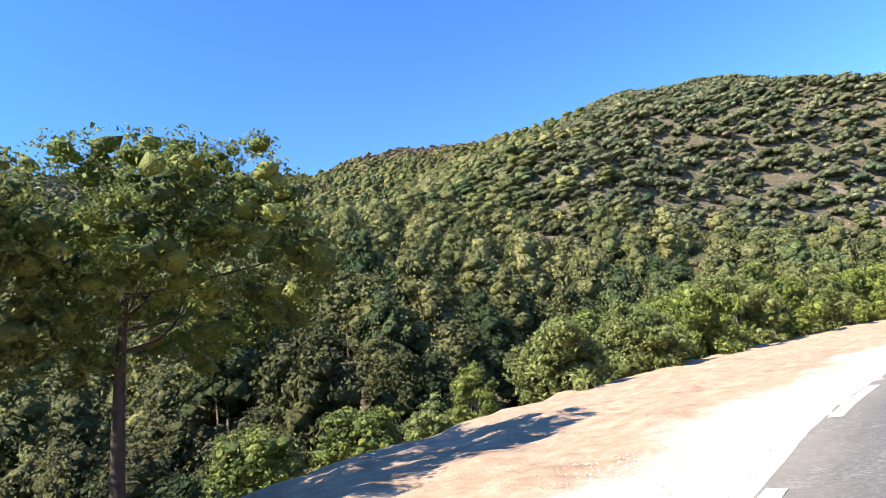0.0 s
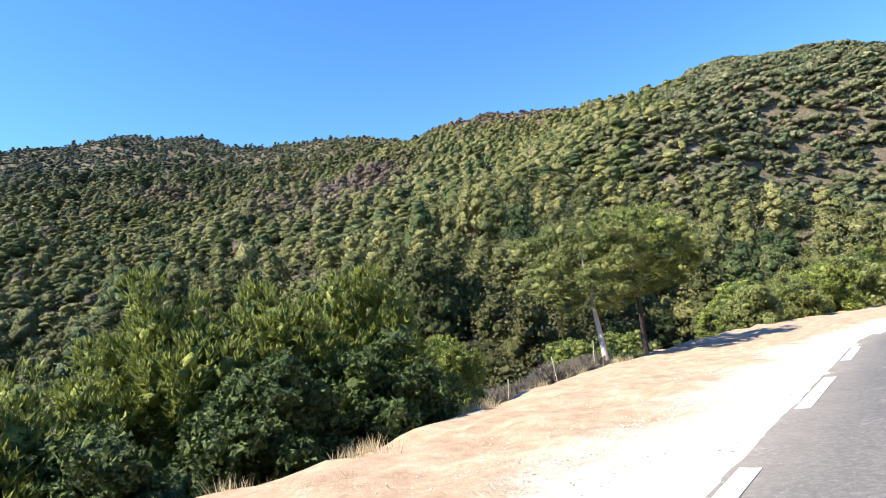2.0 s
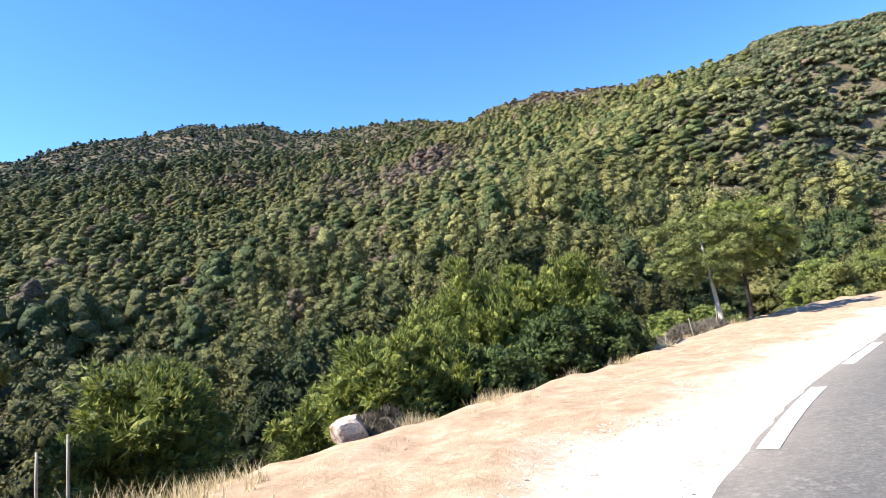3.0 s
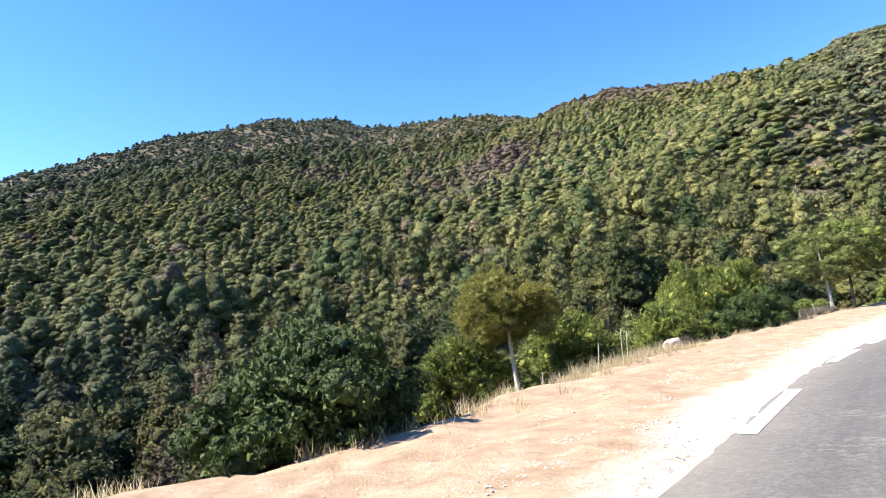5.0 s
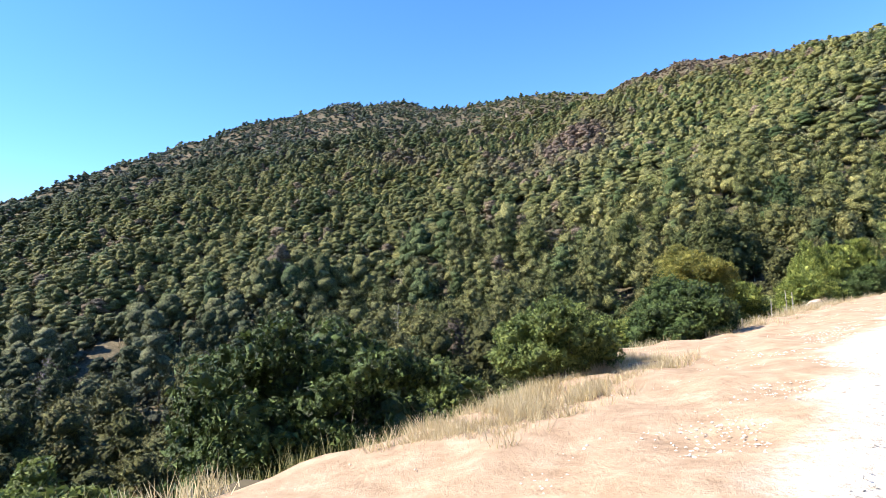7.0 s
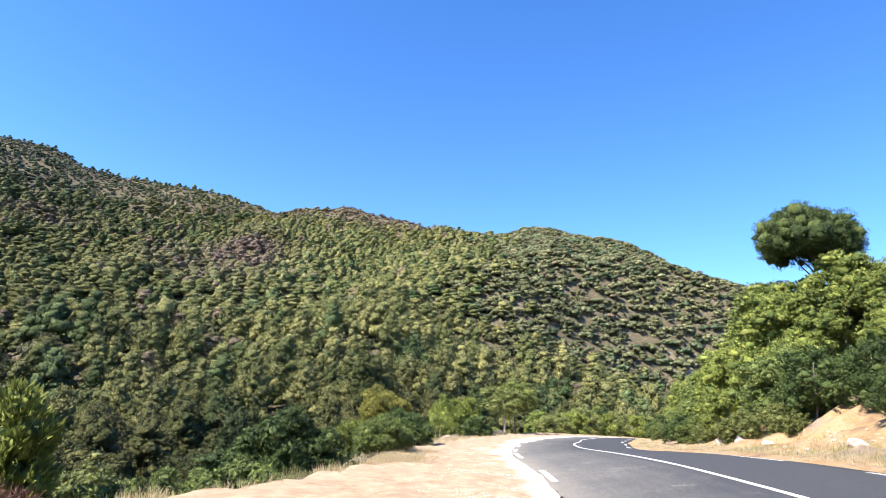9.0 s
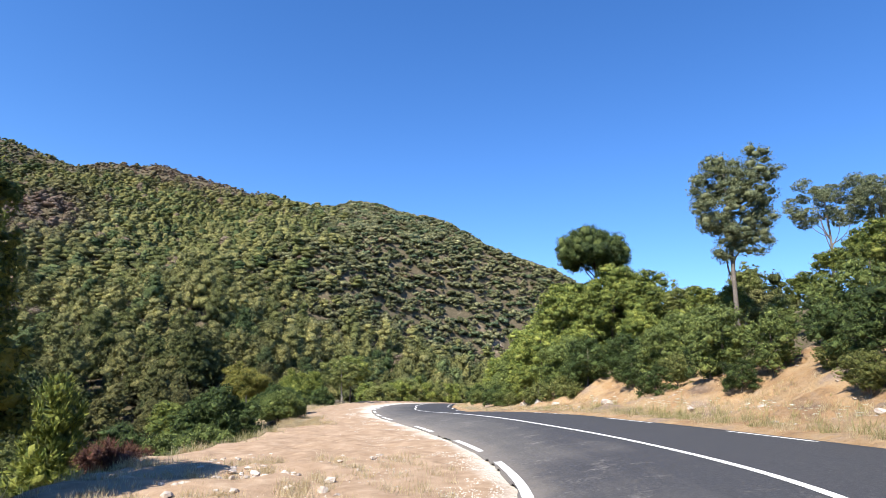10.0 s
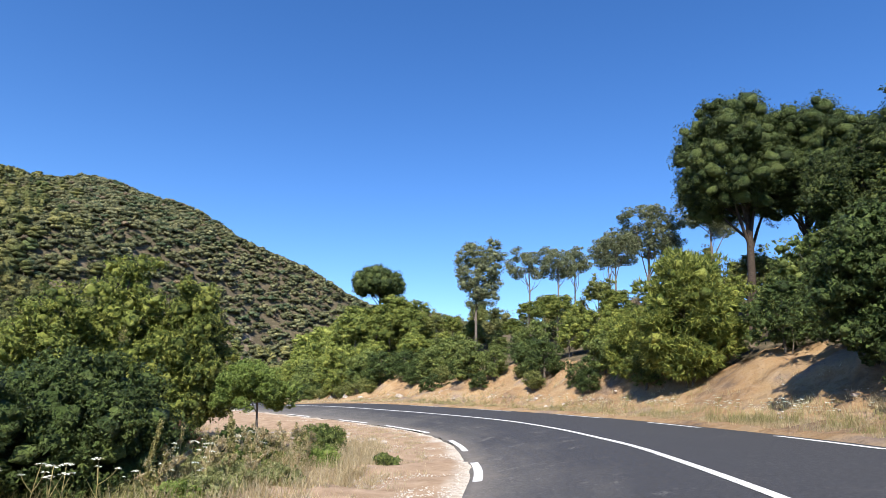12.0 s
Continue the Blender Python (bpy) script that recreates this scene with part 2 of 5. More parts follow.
# ---- the lie of the land ----
# the road's valley-side edge, from the far bend to beyond the camera
EDGE = [(110, 78), (70, 58), (40, 41), (25, 31.5), (15, 24.3), (7.7, 17.8), (3.3, 12.85), (0.2, 9.0), (-2.4, 4.9), (-7.14, -2.7),
        (-10.2, -7.75), (-12.6, -12.5), (-15.6, -18), (-18, -23.6), (-20.4, -30), (-22.2, -37), (-24.1, -43.2),
        (-26.2, -48.6), (-29.25, -53.9), (-32.9, -57.7), (-36.5, -60.6), (-40.4, -63.3), (-48, -67.2), (-60, -71.5),
        (-80, -76), (-120, -80), (-170, -76)]


def smooth_line(points, step):
    """A Catmull-Rom curve through points, at even steps, with its length at each."""
    p = np.array(points, float)
    p = np.vstack([2 * p[0] - p[1], p, 2 * p[-1] - p[-2]])
    out = []
    for a, b, c, d in zip(p[:-3], p[1:-2], p[2:-1], p[3:]):
        t = np.linspace(0, 1, 40, endpoint=False)[:, None]
        out.append(0.5 * (2 * b + (c - a) * t + (2 * a - 5 * b + 4 * c - d) * t**2 + (3 * b - a - 3 * c + d) * t**3))
    q = np.vstack(out + [p[-2:-1]])
    s = np.r_[0, np.cumsum(np.linalg.norm(np.diff(q, axis=0), axis=1))]
    at = np.arange(0, s[-1], step)
    return np.stack([np.interp(at, s, q[:, k]) for k in range(q.shape[1])], 1), at


LINE, LINE_S = smooth_line(EDGE, 0.5)
TAN = np.gradient(LINE, axis=0)
TAN /= np.linalg.norm(TAN, axis=1)[:, None]
NOR = np.stack([-TAN[:, 1], TAN[:, 0]], 1)      # towards the hill
S_ZERO = LINE_S[np.argmin(np.hypot(LINE[:, 0] + 7.14, LINE[:, 1] + 2.7))]   # the origin of s, on the straight
S_ALONG = LINE_S - S_ZERO + 65.9


def road_frame(x, y):
    """Metres off the road's valley edge (hillwards positive) and along it."""
    p = np.stack([np.ravel(x), np.ravel(y)], 1).astype(np.float32)
    lat, s = np.empty(len(p)), np.empty(len(p))
    line = LINE.astype(np.float32)
    for i in range(0, len(p), 4000):
        q = p[i:i + 4000]
        d2 = (q[:, None, 0] - line[None, :, 0]) ** 2 + (q[:, None, 1] - line[None, :, 1]) ** 2
        k = d2.argmin(1)
        off = q - LINE[k]
        along = (off * TAN[k]).sum(1)
        side = (off * NOR[k]).sum(1)
        lat[i:i + 4000] = np.where(np.abs(along) < 0.6, side, np.sign(side) * np.sqrt(d2[np.arange(len(k)), k]))
        s[i:i + 4000] = S_ALONG[k] + np.clip(along, -0.5, 0.5)
    return lat.reshape(np.shape(x)), s.reshape(np.shape(x))


def on_road(s, lat):
    """The place of (along, off the edge) in the plan."""
    s, lat = np.asarray(s, float), np.asarray(lat, float)
    c = np.stack([np.interp(s, S_ALONG, LINE[:, k]) for k in (0, 1)], -1)
    n = np.stack([np.interp(s, S_ALONG, NOR[:, k]) for k in (0, 1)], -1)
    return c + n * lat[..., None]


def ramp01(v, a, b):
    t = np.clip((v - a) / (b - a), 0, 1)
    return t * t * (3 - 2 * t)


def wave(x, y, size, seed):
    """Cheap smooth noise, about -1 to 1."""
    r = np.random.RandomState(seed)
    out = 0
    for k in range(7):
        a, ph = r.uniform(0, 2 * math.pi, 2)
        f = 2 * math.pi / size * r.uniform(0.6, 1.9)
        out = out + np.sin((x * math.cos(a) + y * math.sin(a)) * f + ph)
    return out / 3.2


def road_z(lat, s):
    """The road is banked down towards the inside of the bend."""
    bank = 0.35 + 0.65 * ramp01(s, 84, 108)
    m = np.clip(lat, 0, 6.3)
    return bank * (0.25 * m - 0.0175 * m * m)


def shoulder_width(s):
    """Metres of bare earth between the asphalt and the drop."""
    return np.interp(s, [-30, 5, 20, 33, 45, 57, 65, 75, 85, 88, 90, 92, 94, 96, 98, 101, 104, 107, 110, 114, 118, 125, 130, 140, 170],
                     [13.5, 12.5, 10.9, 9.2, 7.5, 6.7, 5.6, 5.4, 4.7, 4.2, 4.3, 5.0, 5.8, 5.3, 4.8, 4.6, 5.2, 5.7, 6.5, 7.6, 7.5, 7.0, 6.5, 6.2, 5.0])


CREST, _ = smooth_line([(-560, 60, -14), (-480, 255, 46), (-432, 345, 104), (-385, 416, 170), (-341, 460, 190), (-282, 499, 199), (-219, 499, 180),
                        (-143, 496, 177), (-65, 483, 161), (-40, 480, 162), (-13, 475, 174), (25, 440, 157), (64, 397, 143), (88, 340, 125), (111, 295, 119),
                        (128, 268, 107), (166, 280, 88), (206, 266, 76), (253, 229, 66), (283, 194, 60), (356, 102, 40)], 8.0)
SPUR, _ = smooth_line([(-57, 240, 70), (-120, 215, 56), (-165, 178, 42), (-183, 128, 20), (-180, 80, 6)], 8.0)


def mountain_z(x, y):
    p = np.stack([np.ravel(x), np.ravel(y)], 1).astype(np.float32)
    out = np.empty(len(p), np.float32)
    ridge = np.vstack([np.c_[CREST, np.full(len(CREST), 0.455)], np.c_[SPUR, np.full(len(SPUR), 0.5)]]).astype(np.float32)
    for i in range(0, len(p), 4000):
        q = p[i:i + 4000]
        d = np.sqrt((q[:, None, 0] - ridge[None, :, 0]) ** 2 + (q[:, None, 1] - ridge[None, :, 1]) ** 2)
        h = ridge[None, :, 2] - ridge[None, :, 3] * d
        m = h.max(1)
        out[i:i + 4000] = m
    return out.reshape(np.shape(x)).astype(float)


def land_z(x, y, under=True):
    """The height of the ground."""
    x, y = np.asarray(x, float), np.asarray(y, float)
    lat, s = road_frame(x, y)
    w = shoulder_width(s)
    # valley side
    floor = np.clip(-5 + 0.1 * ((x + 10) * 0.5 + (y - 90) * 0.87), -24, -1.5)
    fall = np.maximum(-lat - w, 0)
    slope = -(0.10 * np.minimum(fall, 1.5) + 0.62 * np.maximum(fall - 0.6, 0))
    wall = mountain_z(x, y) + 2.2 * wave(x, y, 60, 3) + 0.5 * wave(x, y, 25, 4)
    low = np.maximum(slope, floor)
    blend = ramp01(fall, 12, 40 + 75 * ramp01(-s, -30, 25))
    west = np.maximum(low + 0.5 * wave(x, y, 14, 5) * np.minimum(fall / 8, 1), np.where(blend > 0, wall * blend + low * (1 - blend), -99))
    west = west - (0.015 + 0.05 * ramp01(s, 36, 60)) * np.clip(-lat, 0, w)
    # hill side
    e = lat - 6.2
    z0 = road_z(np.full_like(lat, 6.2), s)
    rough = wave(x, y, 7.0, 8) * 0.3 + wave(x, y, 3.1, 9) * 0.12
    high = np.interp(s, [40, 85, 95, 103, 108, 113, 125, 150], [0.5, 0.6, 0.8, 0.6, 0.9, 1.2, 1.3, 1.3])
    top = 6.0 + rough * 1.5
    hill = z0 + 0.12 * np.clip(e, 0, 3.2) + high * ramp01(e, 2.2, top) + 0.40 * np.clip(e - 4.5, 0, 16) + 0.12 * np.clip(e - 20.5, 0, 30) - 0.1 * np.clip(e - 60, 0, 300)
    hill = hill + rough * ramp01(e, 1.5, 4) * 0.45
    hill = np.maximum(hill, np.where(e > 40, mountain_z(x, y), -99))
    z = np.where(lat < 0, west, np.where(e < 0, road_z(lat, s), hill))
    if under:
        z = z - 0.4 * ramp01(lat, -w - 0.3, -w + 0.8) * (1 - ramp01(lat, 13.5, 14.6))
    return z


def mesh_object(name, verts, faces, mat, parent=None, smooth=False):
    me = bpy.data.meshes.new(name)
    me.from_pydata(verts if isinstance(verts, list) else verts.tolist(), [], faces if isinstance(faces, list) else faces.tolist())
    if smooth:
        me.polygons.foreach_set("use_smooth", np.ones(len(me.polygons), bool))
    if mat:
        me.materials.append(mat)
    me.update()
    ob = new(name, me)
    if parent:
        ob.parent = parent
    return ob


def grid_faces(n, m):
    i = np.arange((n - 1) * m).reshape(n - 1, m)[:, :-1].ravel()
    return np.stack([i, i + 1, i + m + 1, i + m], 1)


def spaced(lo, hi, step, far, growth=1.055):
    mid = list(np.arange(lo, hi, step))
    a, d = hi, step
    up = []
    while a < far:
        up.append(a)
        d = min(d * growth, 9.0 if abs(a) < 480 else 220)
        a += d
    down, a, d = [], lo, step
    while a > -far:
        d = min(d * growth, 9.0 if abs(a) < 480 else 220)
        a -= d
        down.append(a)
    return np.array(down[::-1] + mid + up)


def strip(name, s_values, lat_values, height, mat, jitter=None):
    """A sheet along the road with uv in metres (off the edge, along)."""
    S, L = np.meshgrid(s_values, lat_values, indexing="ij")
    if jitter is not None:
        L = L * jitter(S, L)
    xy = on_road(S, L)
    Z = height(L, S, xy)
    v = np.concatenate([xy, Z[..., None]], -1).reshape(-1, 3)
    f = grid_faces(len(s_values), len(lat_values))[:, ::-1]
    ob = mesh_object(name, v, f, mat, smooth=True)
    uvl = ob.data.uv_layers.new(name="UVMap")
    idx = np.empty(len(ob.data.loops), np.int32)
    ob.data.loops.foreach_get("vertex_index", idx)
    uvl.data.foreach_set("uv", np.stack([np.abs(L).ravel()[idx], S.ravel()[idx]], 1).ravel().astype(np.float32))
    return ob


gx, gy = spaced(-62, 34, 1.0, 2600), spaced(-84, 52, 1.0, 2600)
GX, GY = np.meshgrid(gx, gy, indexing="ij")
ground = mesh_object("ground", np.stack([GX, GY, land_z(GX, GY)], -1).reshape(-1, 3), grid_faces(len(gx), len(gy))[:, ::-1], M_SOIL, smooth=True)
tagged(ground, "dry brown hillside soil under forest and scrub", "ground", kind="structure")

road = strip("road", np.arange(-40, 230, 0.3), np.array([-0.17, -0.13, 0.0, 0.4, 1, 1.6, 2.2, 2.8, 3.4, 4, 4.6, 5.2, 5.8, 6.3, 6.45]),
             lambda L, S, xy: road_z(np.clip(L, 0, 6.3), S) - np.where(L > 6.4, 0.12, 0) - np.where(L < -0.15, 0.12, 0) + 0.012, M_ASPHALT,
             jitter=lambda S, L: np.where(L < 0, 1 + 0.16 * wave(S, S * 0.3, 1.6, 21) + 0.2 * wave(S, S, 7, 22), 1.0))
tagged(road, "grey two-lane mountain road of worn asphalt, banked in the bend", "road", kind="structure")


def shoulder_height(L, S, xy):
    z = land_z(xy[..., 0], xy[..., 1], under=False)
    edge = ramp01(-L, 0.0, 0.5)
    z = z - 0.035 + 0.065 * ramp01(-L, 0.12, 0.5) + 0.05 * edge * wave(S * 0.35, L * 1.6, 1.7, 33) * ramp01(-L, 0.8, 2.0) + 0.04 * edge * wave(xy[..., 0], xy[..., 1], 1.7, 31) + 0.02 * edge * wave(xy[..., 0], xy[..., 1], 0.6, 32)
    return z - 0.3 * ramp01(-L, shoulder_width(S) + 0.3, shoulder_width(S) + 1.2)


shoulder = strip("shoulder", np.arange(-30, 190, 0.4), -np.r_[np.linspace(0.0, 1, 9), np.linspace(1.3, 16.5, 44)], shoulder_height, M_DIRT)
tagged(shoulder, "wide tan dirt shoulder with crushed white gravel along the asphalt", "road shoulder", kind="structure")

bank = strip("cut_bank", np.arange(30, 175, 0.4), np.r_[np.linspace(6.35, 8, 5), np.linspace(8.3, 15.5, 26)],
             lambda L, S, xy: land_z(xy[..., 0], xy[..., 1], under=False) + 0.04 - 0.1 * (L < 6.4) - 0.35 * ramp01(L, 14, 15.5)
             + ramp01(L, 7, 8.8) * (0.22 * wave(S * 1.0, L * 0.25, 2.4, 40) + 0.10 * wave(xy[..., 0], xy[..., 1], 1.3, 41) + 0.05 * wave(xy[..., 0], xy[..., 1], 0.6, 42)), M_BANK)
tagged(bank, "eroded ochre earth cutting above the road", "earth bank", kind="structure")


def line_dash(name, s0, s1, lat, width):
    s = np.linspace(s0, s1, max(4, int((s1 - s0) / 0.5) + 1))
    S, L = np.meshgrid(s, np.array([lat - width / 2, lat - width / 6, lat + width / 6, lat + width / 2]), indexing="ij")
    xy = on_road(S, L)
    v = np.concatenate([xy, (road_z(np.clip(L, 0, 6.3), S) + 0.018)[..., None]], -1).reshape(-1, 3)
    return mesh_object(name, v, grid_faces(len(s), 4)[:, ::-1], M_PAINT, road)


for s0, s1 in [(-2.8, 0.2), (3.4, 6.4), (9.6, 12.6), (15.8, 18.8), (22, 25), (28, 31), (34.2, 37.2), (40.2, 43.3), (46.8, 50.2), (54.3, 57.4), (60, 63), (65.9, 69), (71.2, 74.4), (77.1, 79.8), (81.2, 83.5),
               (86.7, 89.6), (92.6, 94.9), (96.2, 98.9), (103.9, 107), (110.9, 114.3), (116.6, 121.9), (126.1, 130.2), (133.2, 136.4), (139.5, 142.4), (144.4, 147.4), (151, 154), (157.4, 160.4)]:
    line_dash("edge_line_dash", s0, s1, 0.0, 0.17)
for k in range(-4, 26):
    s0 = 64.0 + 6.4 * k
    line_dash("hill_edge_line_dash", s0, s0 + 3.0, 6.0, 0.15)
line_dash("centre_line", -35, 225, 3.0, 0.115)

# ---- plants ----
RNG = np.random.RandomState(7)


def unit(n, rng):
    v = rng.normal(size=(n, 3))
    return v / np.linalg.norm(v, axis=1)[:, None]


def leaves(centres, outward, size, rng, slim=0.5, sides=4, out_bias=0.8, up=0.3):
    """Small leaf blades: centres, the way each faces, its length. Returns vertices and faces."""
    n = len(centres)
    nor = outward * out_bias + unit(n, rng)
    nor /= np.linalg.norm(nor, axis=1)[:, None] + 1e-9
    ax = np.cross(nor, unit(n, rng) + np.array([0, 0, up]))
    ax /= np.linalg.norm(ax, axis=1)[:, None] + 1e-9
    bx = np.cross(nor, ax)
    L = (size * rng.uniform(0.6, 1.35, n))[:, None]
    if sides == 4:
        v = np.stack([centres - ax * L * 0.5, centres + bx * L * slim * 0.5 + nor * L * 0.08, centres + ax * L * 0.5, centres - bx * L * slim * 0.5 + nor * L * 0.08], 1)
    else:
        v = np.stack([centres - ax * L * 0.5 - bx * L * slim * 0.5, centres + ax * L * 0.55, centres - ax * L * 0.4 + bx * L * slim * 0.5], 1)
    return v.reshape(-1, 3), np.arange(n * sides).reshape(n, sides)


def sprays(centres, outward, size, rng, blades=3, slim=0.16, spread=1.0):
    """Needle sprays: narrow blades that fan out of one point."""
    n = len(centres)
    c = np.repeat(centres, blades, 0)
    d = np.repeat(outward, blades, 0) + unit(n * blades, rng) * spread
    d /= np.linalg.norm(d, axis=1)[:, None] + 1e-9
    w = np.cross(d, unit(n * blades, rng))
    w /= np.linalg.norm(w, axis=1)[:, None] + 1e-9
    L = (size * rng.uniform(0.6, 1.3, n * blades))[:, None]
    v = np.stack([c + d * L * 0.1 - w * L * slim, c + d * L * 0.3 + w * L * slim, c + d * L], 1)
    return v.reshape(-1, 3), np.arange(n * blades * 3).reshape(-1, 3)


ICO_V = np.array([(0, 1, 1.618), (0, -1, 1.618), (0, 1, -1.618), (0, -1, -1.618), (1, 1.618, 0), (-1, 1.618, 0), (1, -1.618, 0), (-1, -1.618, 0),
                  (1.618, 0, 1), (1.618, 0, -1), (-1.618, 0, 1), (-1.618, 0, -1)]) / 1.902
ICO_F = np.array([(0, 1, 8), (0, 8, 4), (0, 4, 5), (0, 5, 10), (0, 10, 1), (3, 2, 9), (3, 9, 6), (3, 6, 7), (3, 7, 11), (3, 11, 2), (1, 6, 8), (8, 9, 4), (4, 2, 5),
                  (5, 11, 10), (10, 7, 1), (6, 1, 7), (9, 8, 6), (2, 4, 9), (11, 5, 2), (7, 10, 11)])




OCTA_V = np.array([(1, 0, 0), (-1, 0, 0), (0, 1, 0), (0, -1, 0), (0, 0, 1), (0, 0, -1)], float)
OCTA_F = np.array([(0, 2, 4), (2, 1, 4), (1, 3, 4), (3, 0, 4), (2, 0, 5), (1, 2, 5), (3, 1, 5), (0, 3, 5)])


def cores(centres, radius, rng, flat=0.8, coarse=False):
    """The dense inside of each leaf clump."""
    n = len(centres)
    shape, sides = (OCTA_V, OCTA_F) if coarse else (ICO_V, ICO_F)
    r = radius * rng.uniform(0.8, 1.2, (n, 1, 1)) * rng.uniform(0.55, 1.3, (n, len(shape), 1))
    v = centres[:, None] + shape[None] * r * np.array([1, 1, flat])
    f = sides[None] + (np.arange(n) * len(shape))[:, None, None]
    return v.reshape(-1, 3), f.reshape(-1, 3)


def clumps_dome(rng, n, rx, ry, rz, low=-0.3, inner=0.45, lumpy=0.4):
    """Clump centres in a dome of uneven outline."""
    d = unit(n * 4, rng)
    d = d[d[:, 2] > low][:n]
    ang = np.arctan2(d[:, 1], d[:, 0])
    ph = rng.uniform(0, 6.28, 3)
    lump = 1 + lumpy * (np.sin(2 * ang + ph[0]) * 0.5 + np.sin(3 * ang + ph[1]) * 0.35 + np.sin(5 * ang + 4 * d[:, 2] + ph[2]) * 0.35)
    r = (inner + (1 - inner) * rng.uniform(0, 1, len(d)) ** 0.5) * lump
    return d * r[:, None] * np.array([rx, ry, rz])


def tube(points, radii, sides=7):
    p, r = np.array(points, float), np.array(radii, float)
    t = np.gradient(p, axis=0)
    t /= np.linalg.norm(t, axis=1)[:, None] + 1e-9
    ref = np.where(np.abs(t[:, 2:3]) > 0.9, np.array([[1.0, 0, 0]]), np.array([[0, 0, 1.0]]))
    a = np.cross(t, ref)
    a /= np.linalg.norm(a, axis=1)[:, None] + 1e-9
    b = np.cross(t, a)
    ang = np.linspace(0, 2 * math.pi, sides, endpoint=False)
    v = p[:, None] + r[:, None, None] * (np.cos(ang)[None, :, None] * a[:, None] + np.sin(ang)[None, :, None] * b[:, None])
    n = len(p)
    i = np.arange((n - 1) * sides)
    j = i // sides * sides + (i + 1) % sides
    f = [tuple(q) for q in np.stack([i, j, j + sides, i + sides], 1).tolist()]
    f.append(tuple(range((n - 1) * sides, n * sides)))
    return v.reshape(-1, 3), f


def limb_points(a, b, rng, bend=0.15, n=6):
    a, b = np.array(a, float), np.array(b, float)
    t = np.linspace(0, 1, n)[:, None]
    side = unit(1, rng)[0] * np.linalg.norm(b - a) * bend
    return a + (b - a) * t + side * np.sin(t * math.pi) + np.array([0, 0, 0.12 * np.linalg.norm(b - a)]) * (t * t - t)


def joined(parts):
    vs, fs, n = [], [], 0
    for v, f in parts:
        vs.append(np.asarray(v))
        fs += [tuple(int(i) + n for i in face) for face in f]
        n += len(v)
    return np.concatenate(vs), fs


def tree(name, at, height, crown, material, bark, label, category="tree", stem=0.14, bare=0.45, lean=(0, 0), leaf=0.22, n_clump=70,
         clump=0.5, kind="needle", limbs=9, seed=1, flat=0.7, low=-0.3, top=None, group="", stems=1, inner=0.45, core=0.62, blades=4, slim=0.13, upright=0.25, cover=1.25, off=(0, 0), cone=0.0, most=30000, coarse=False, lumpy=0.28):
    """A tree: an Empty at its foot with a trunk, its limbs and a crown of leaves. crown: half sizes of the dome."""
    rng = np.random.RandomState(seed)
    root = new(name)
    x, y = at[:2]
    z = at[2] if len(at) > 2 else float(land_z(np.array([x]), np.array([y]), under=False)[0]) - 0.05
    root.matrix_world = pose(x, y, z, 0, 0, 0)
    rx, ry, rz = crown
    cz = height - rz * 0.95 if top is None else top
    tip = np.array([lean[0], lean[1], height * 0.86])
    centre = np.array([lean[0] + off[0], lean[1] + off[1], cz])
    for k in range(stems):
        foot = np.array([0, 0, 0.0]) if k == 0 else np.r_[rng.uniform(-0.35, 0.35, 2), 0]
        goal = tip if k == 0 else tip + np.r_[rng.uniform(-0.5, 0.5, 2) * rx, -0.1 * height]
        pts = limb_points(foot - np.array([0, 0, 0.25]), goal, rng, 0.04, 12)
        rad = stem * (1 - 0.8 * np.linspace(0, 1, 12) ** 1.1) * (1 if k == 0 else 0.75)
        rad[:2] *= np.array([1.45, 1.12])
        v, f = tube(pts, rad, 9)
        ob = mesh_object("trunk", v, f, bark, root, True)
        trunk = trunk if k else ob
    # boughs first, then the tufts of each bough
    bough = clumps_dome(rng, n_clump, rx - clump * 0.5, ry - clump * 0.5, rz - clump * 0.35, low, inner, lumpy)
    bough[:, :2] *= 1 - cone * bough[:, 2:] / rz
    cc = np.repeat(bough, 3, 0) + unit(len(bough) * 3, rng) * np.array([1, 1, 0.7]) * clump * rng.uniform(0.35, 0.95, (len(bough) * 3, 1))
    cc = cc + centre
    main = limb_points((0, 0, -0.25), tip, np.random.RandomState(seed), 0.04, 12)
    for k in range(limbs):
        goal = cc[rng.randint(len(cc))]
        f0 = rng.uniform(bare, 0.95)
        start = np.array([np.interp(f0, np.linspace(0, 1, 12), main[:, j]) for j in range(3)])
        if goal[2] < start[2] - 0.2 * rz:
            goal = goal + np.array([0, 0, 0.4 * rz])
        r0 = stem * (1 - 0.8 * f0) * 0.6
        v, f = tube(limb_points(start, start + (goal - start) * 0.8, rng, 0.14, 7), r0 * np.linspace(1, 0.2, 7), 6)
        mesh_object("limb", v, f, bark, trunk, True)
    # leaves lie on the outside of the clumps taken together, as many as it takes to close the crown
    size = clump * rng.uniform(0.38, 0.95, len(cc))
    squash = np.array([1, 1, flat])
    d = unit(len(cc) * 30, rng)
    who = np.repeat(np.arange(len(cc)), 30)
    pts = cc[who] + d * size[who][:, None] * squash
    free = np.ones(len(pts), bool)
    for i in range(0, len(pts), 3000):
        gap = np.linalg.norm((pts[i:i + 3000, None] - cc[None]) / squash, axis=2) / size[None]
        gap[np.arange(len(gap)), who[i:i + 3000]] = 9
        free[i:i + 3000] = gap.min(1) > 0.86
    area = 4 * math.pi * (size**2).mean() * len(cc) * flat**0.6 * free.mean()
    one = 0.9 * slim * leaf**2 * blades if kind == "needle" else 0.33 * leaf**2
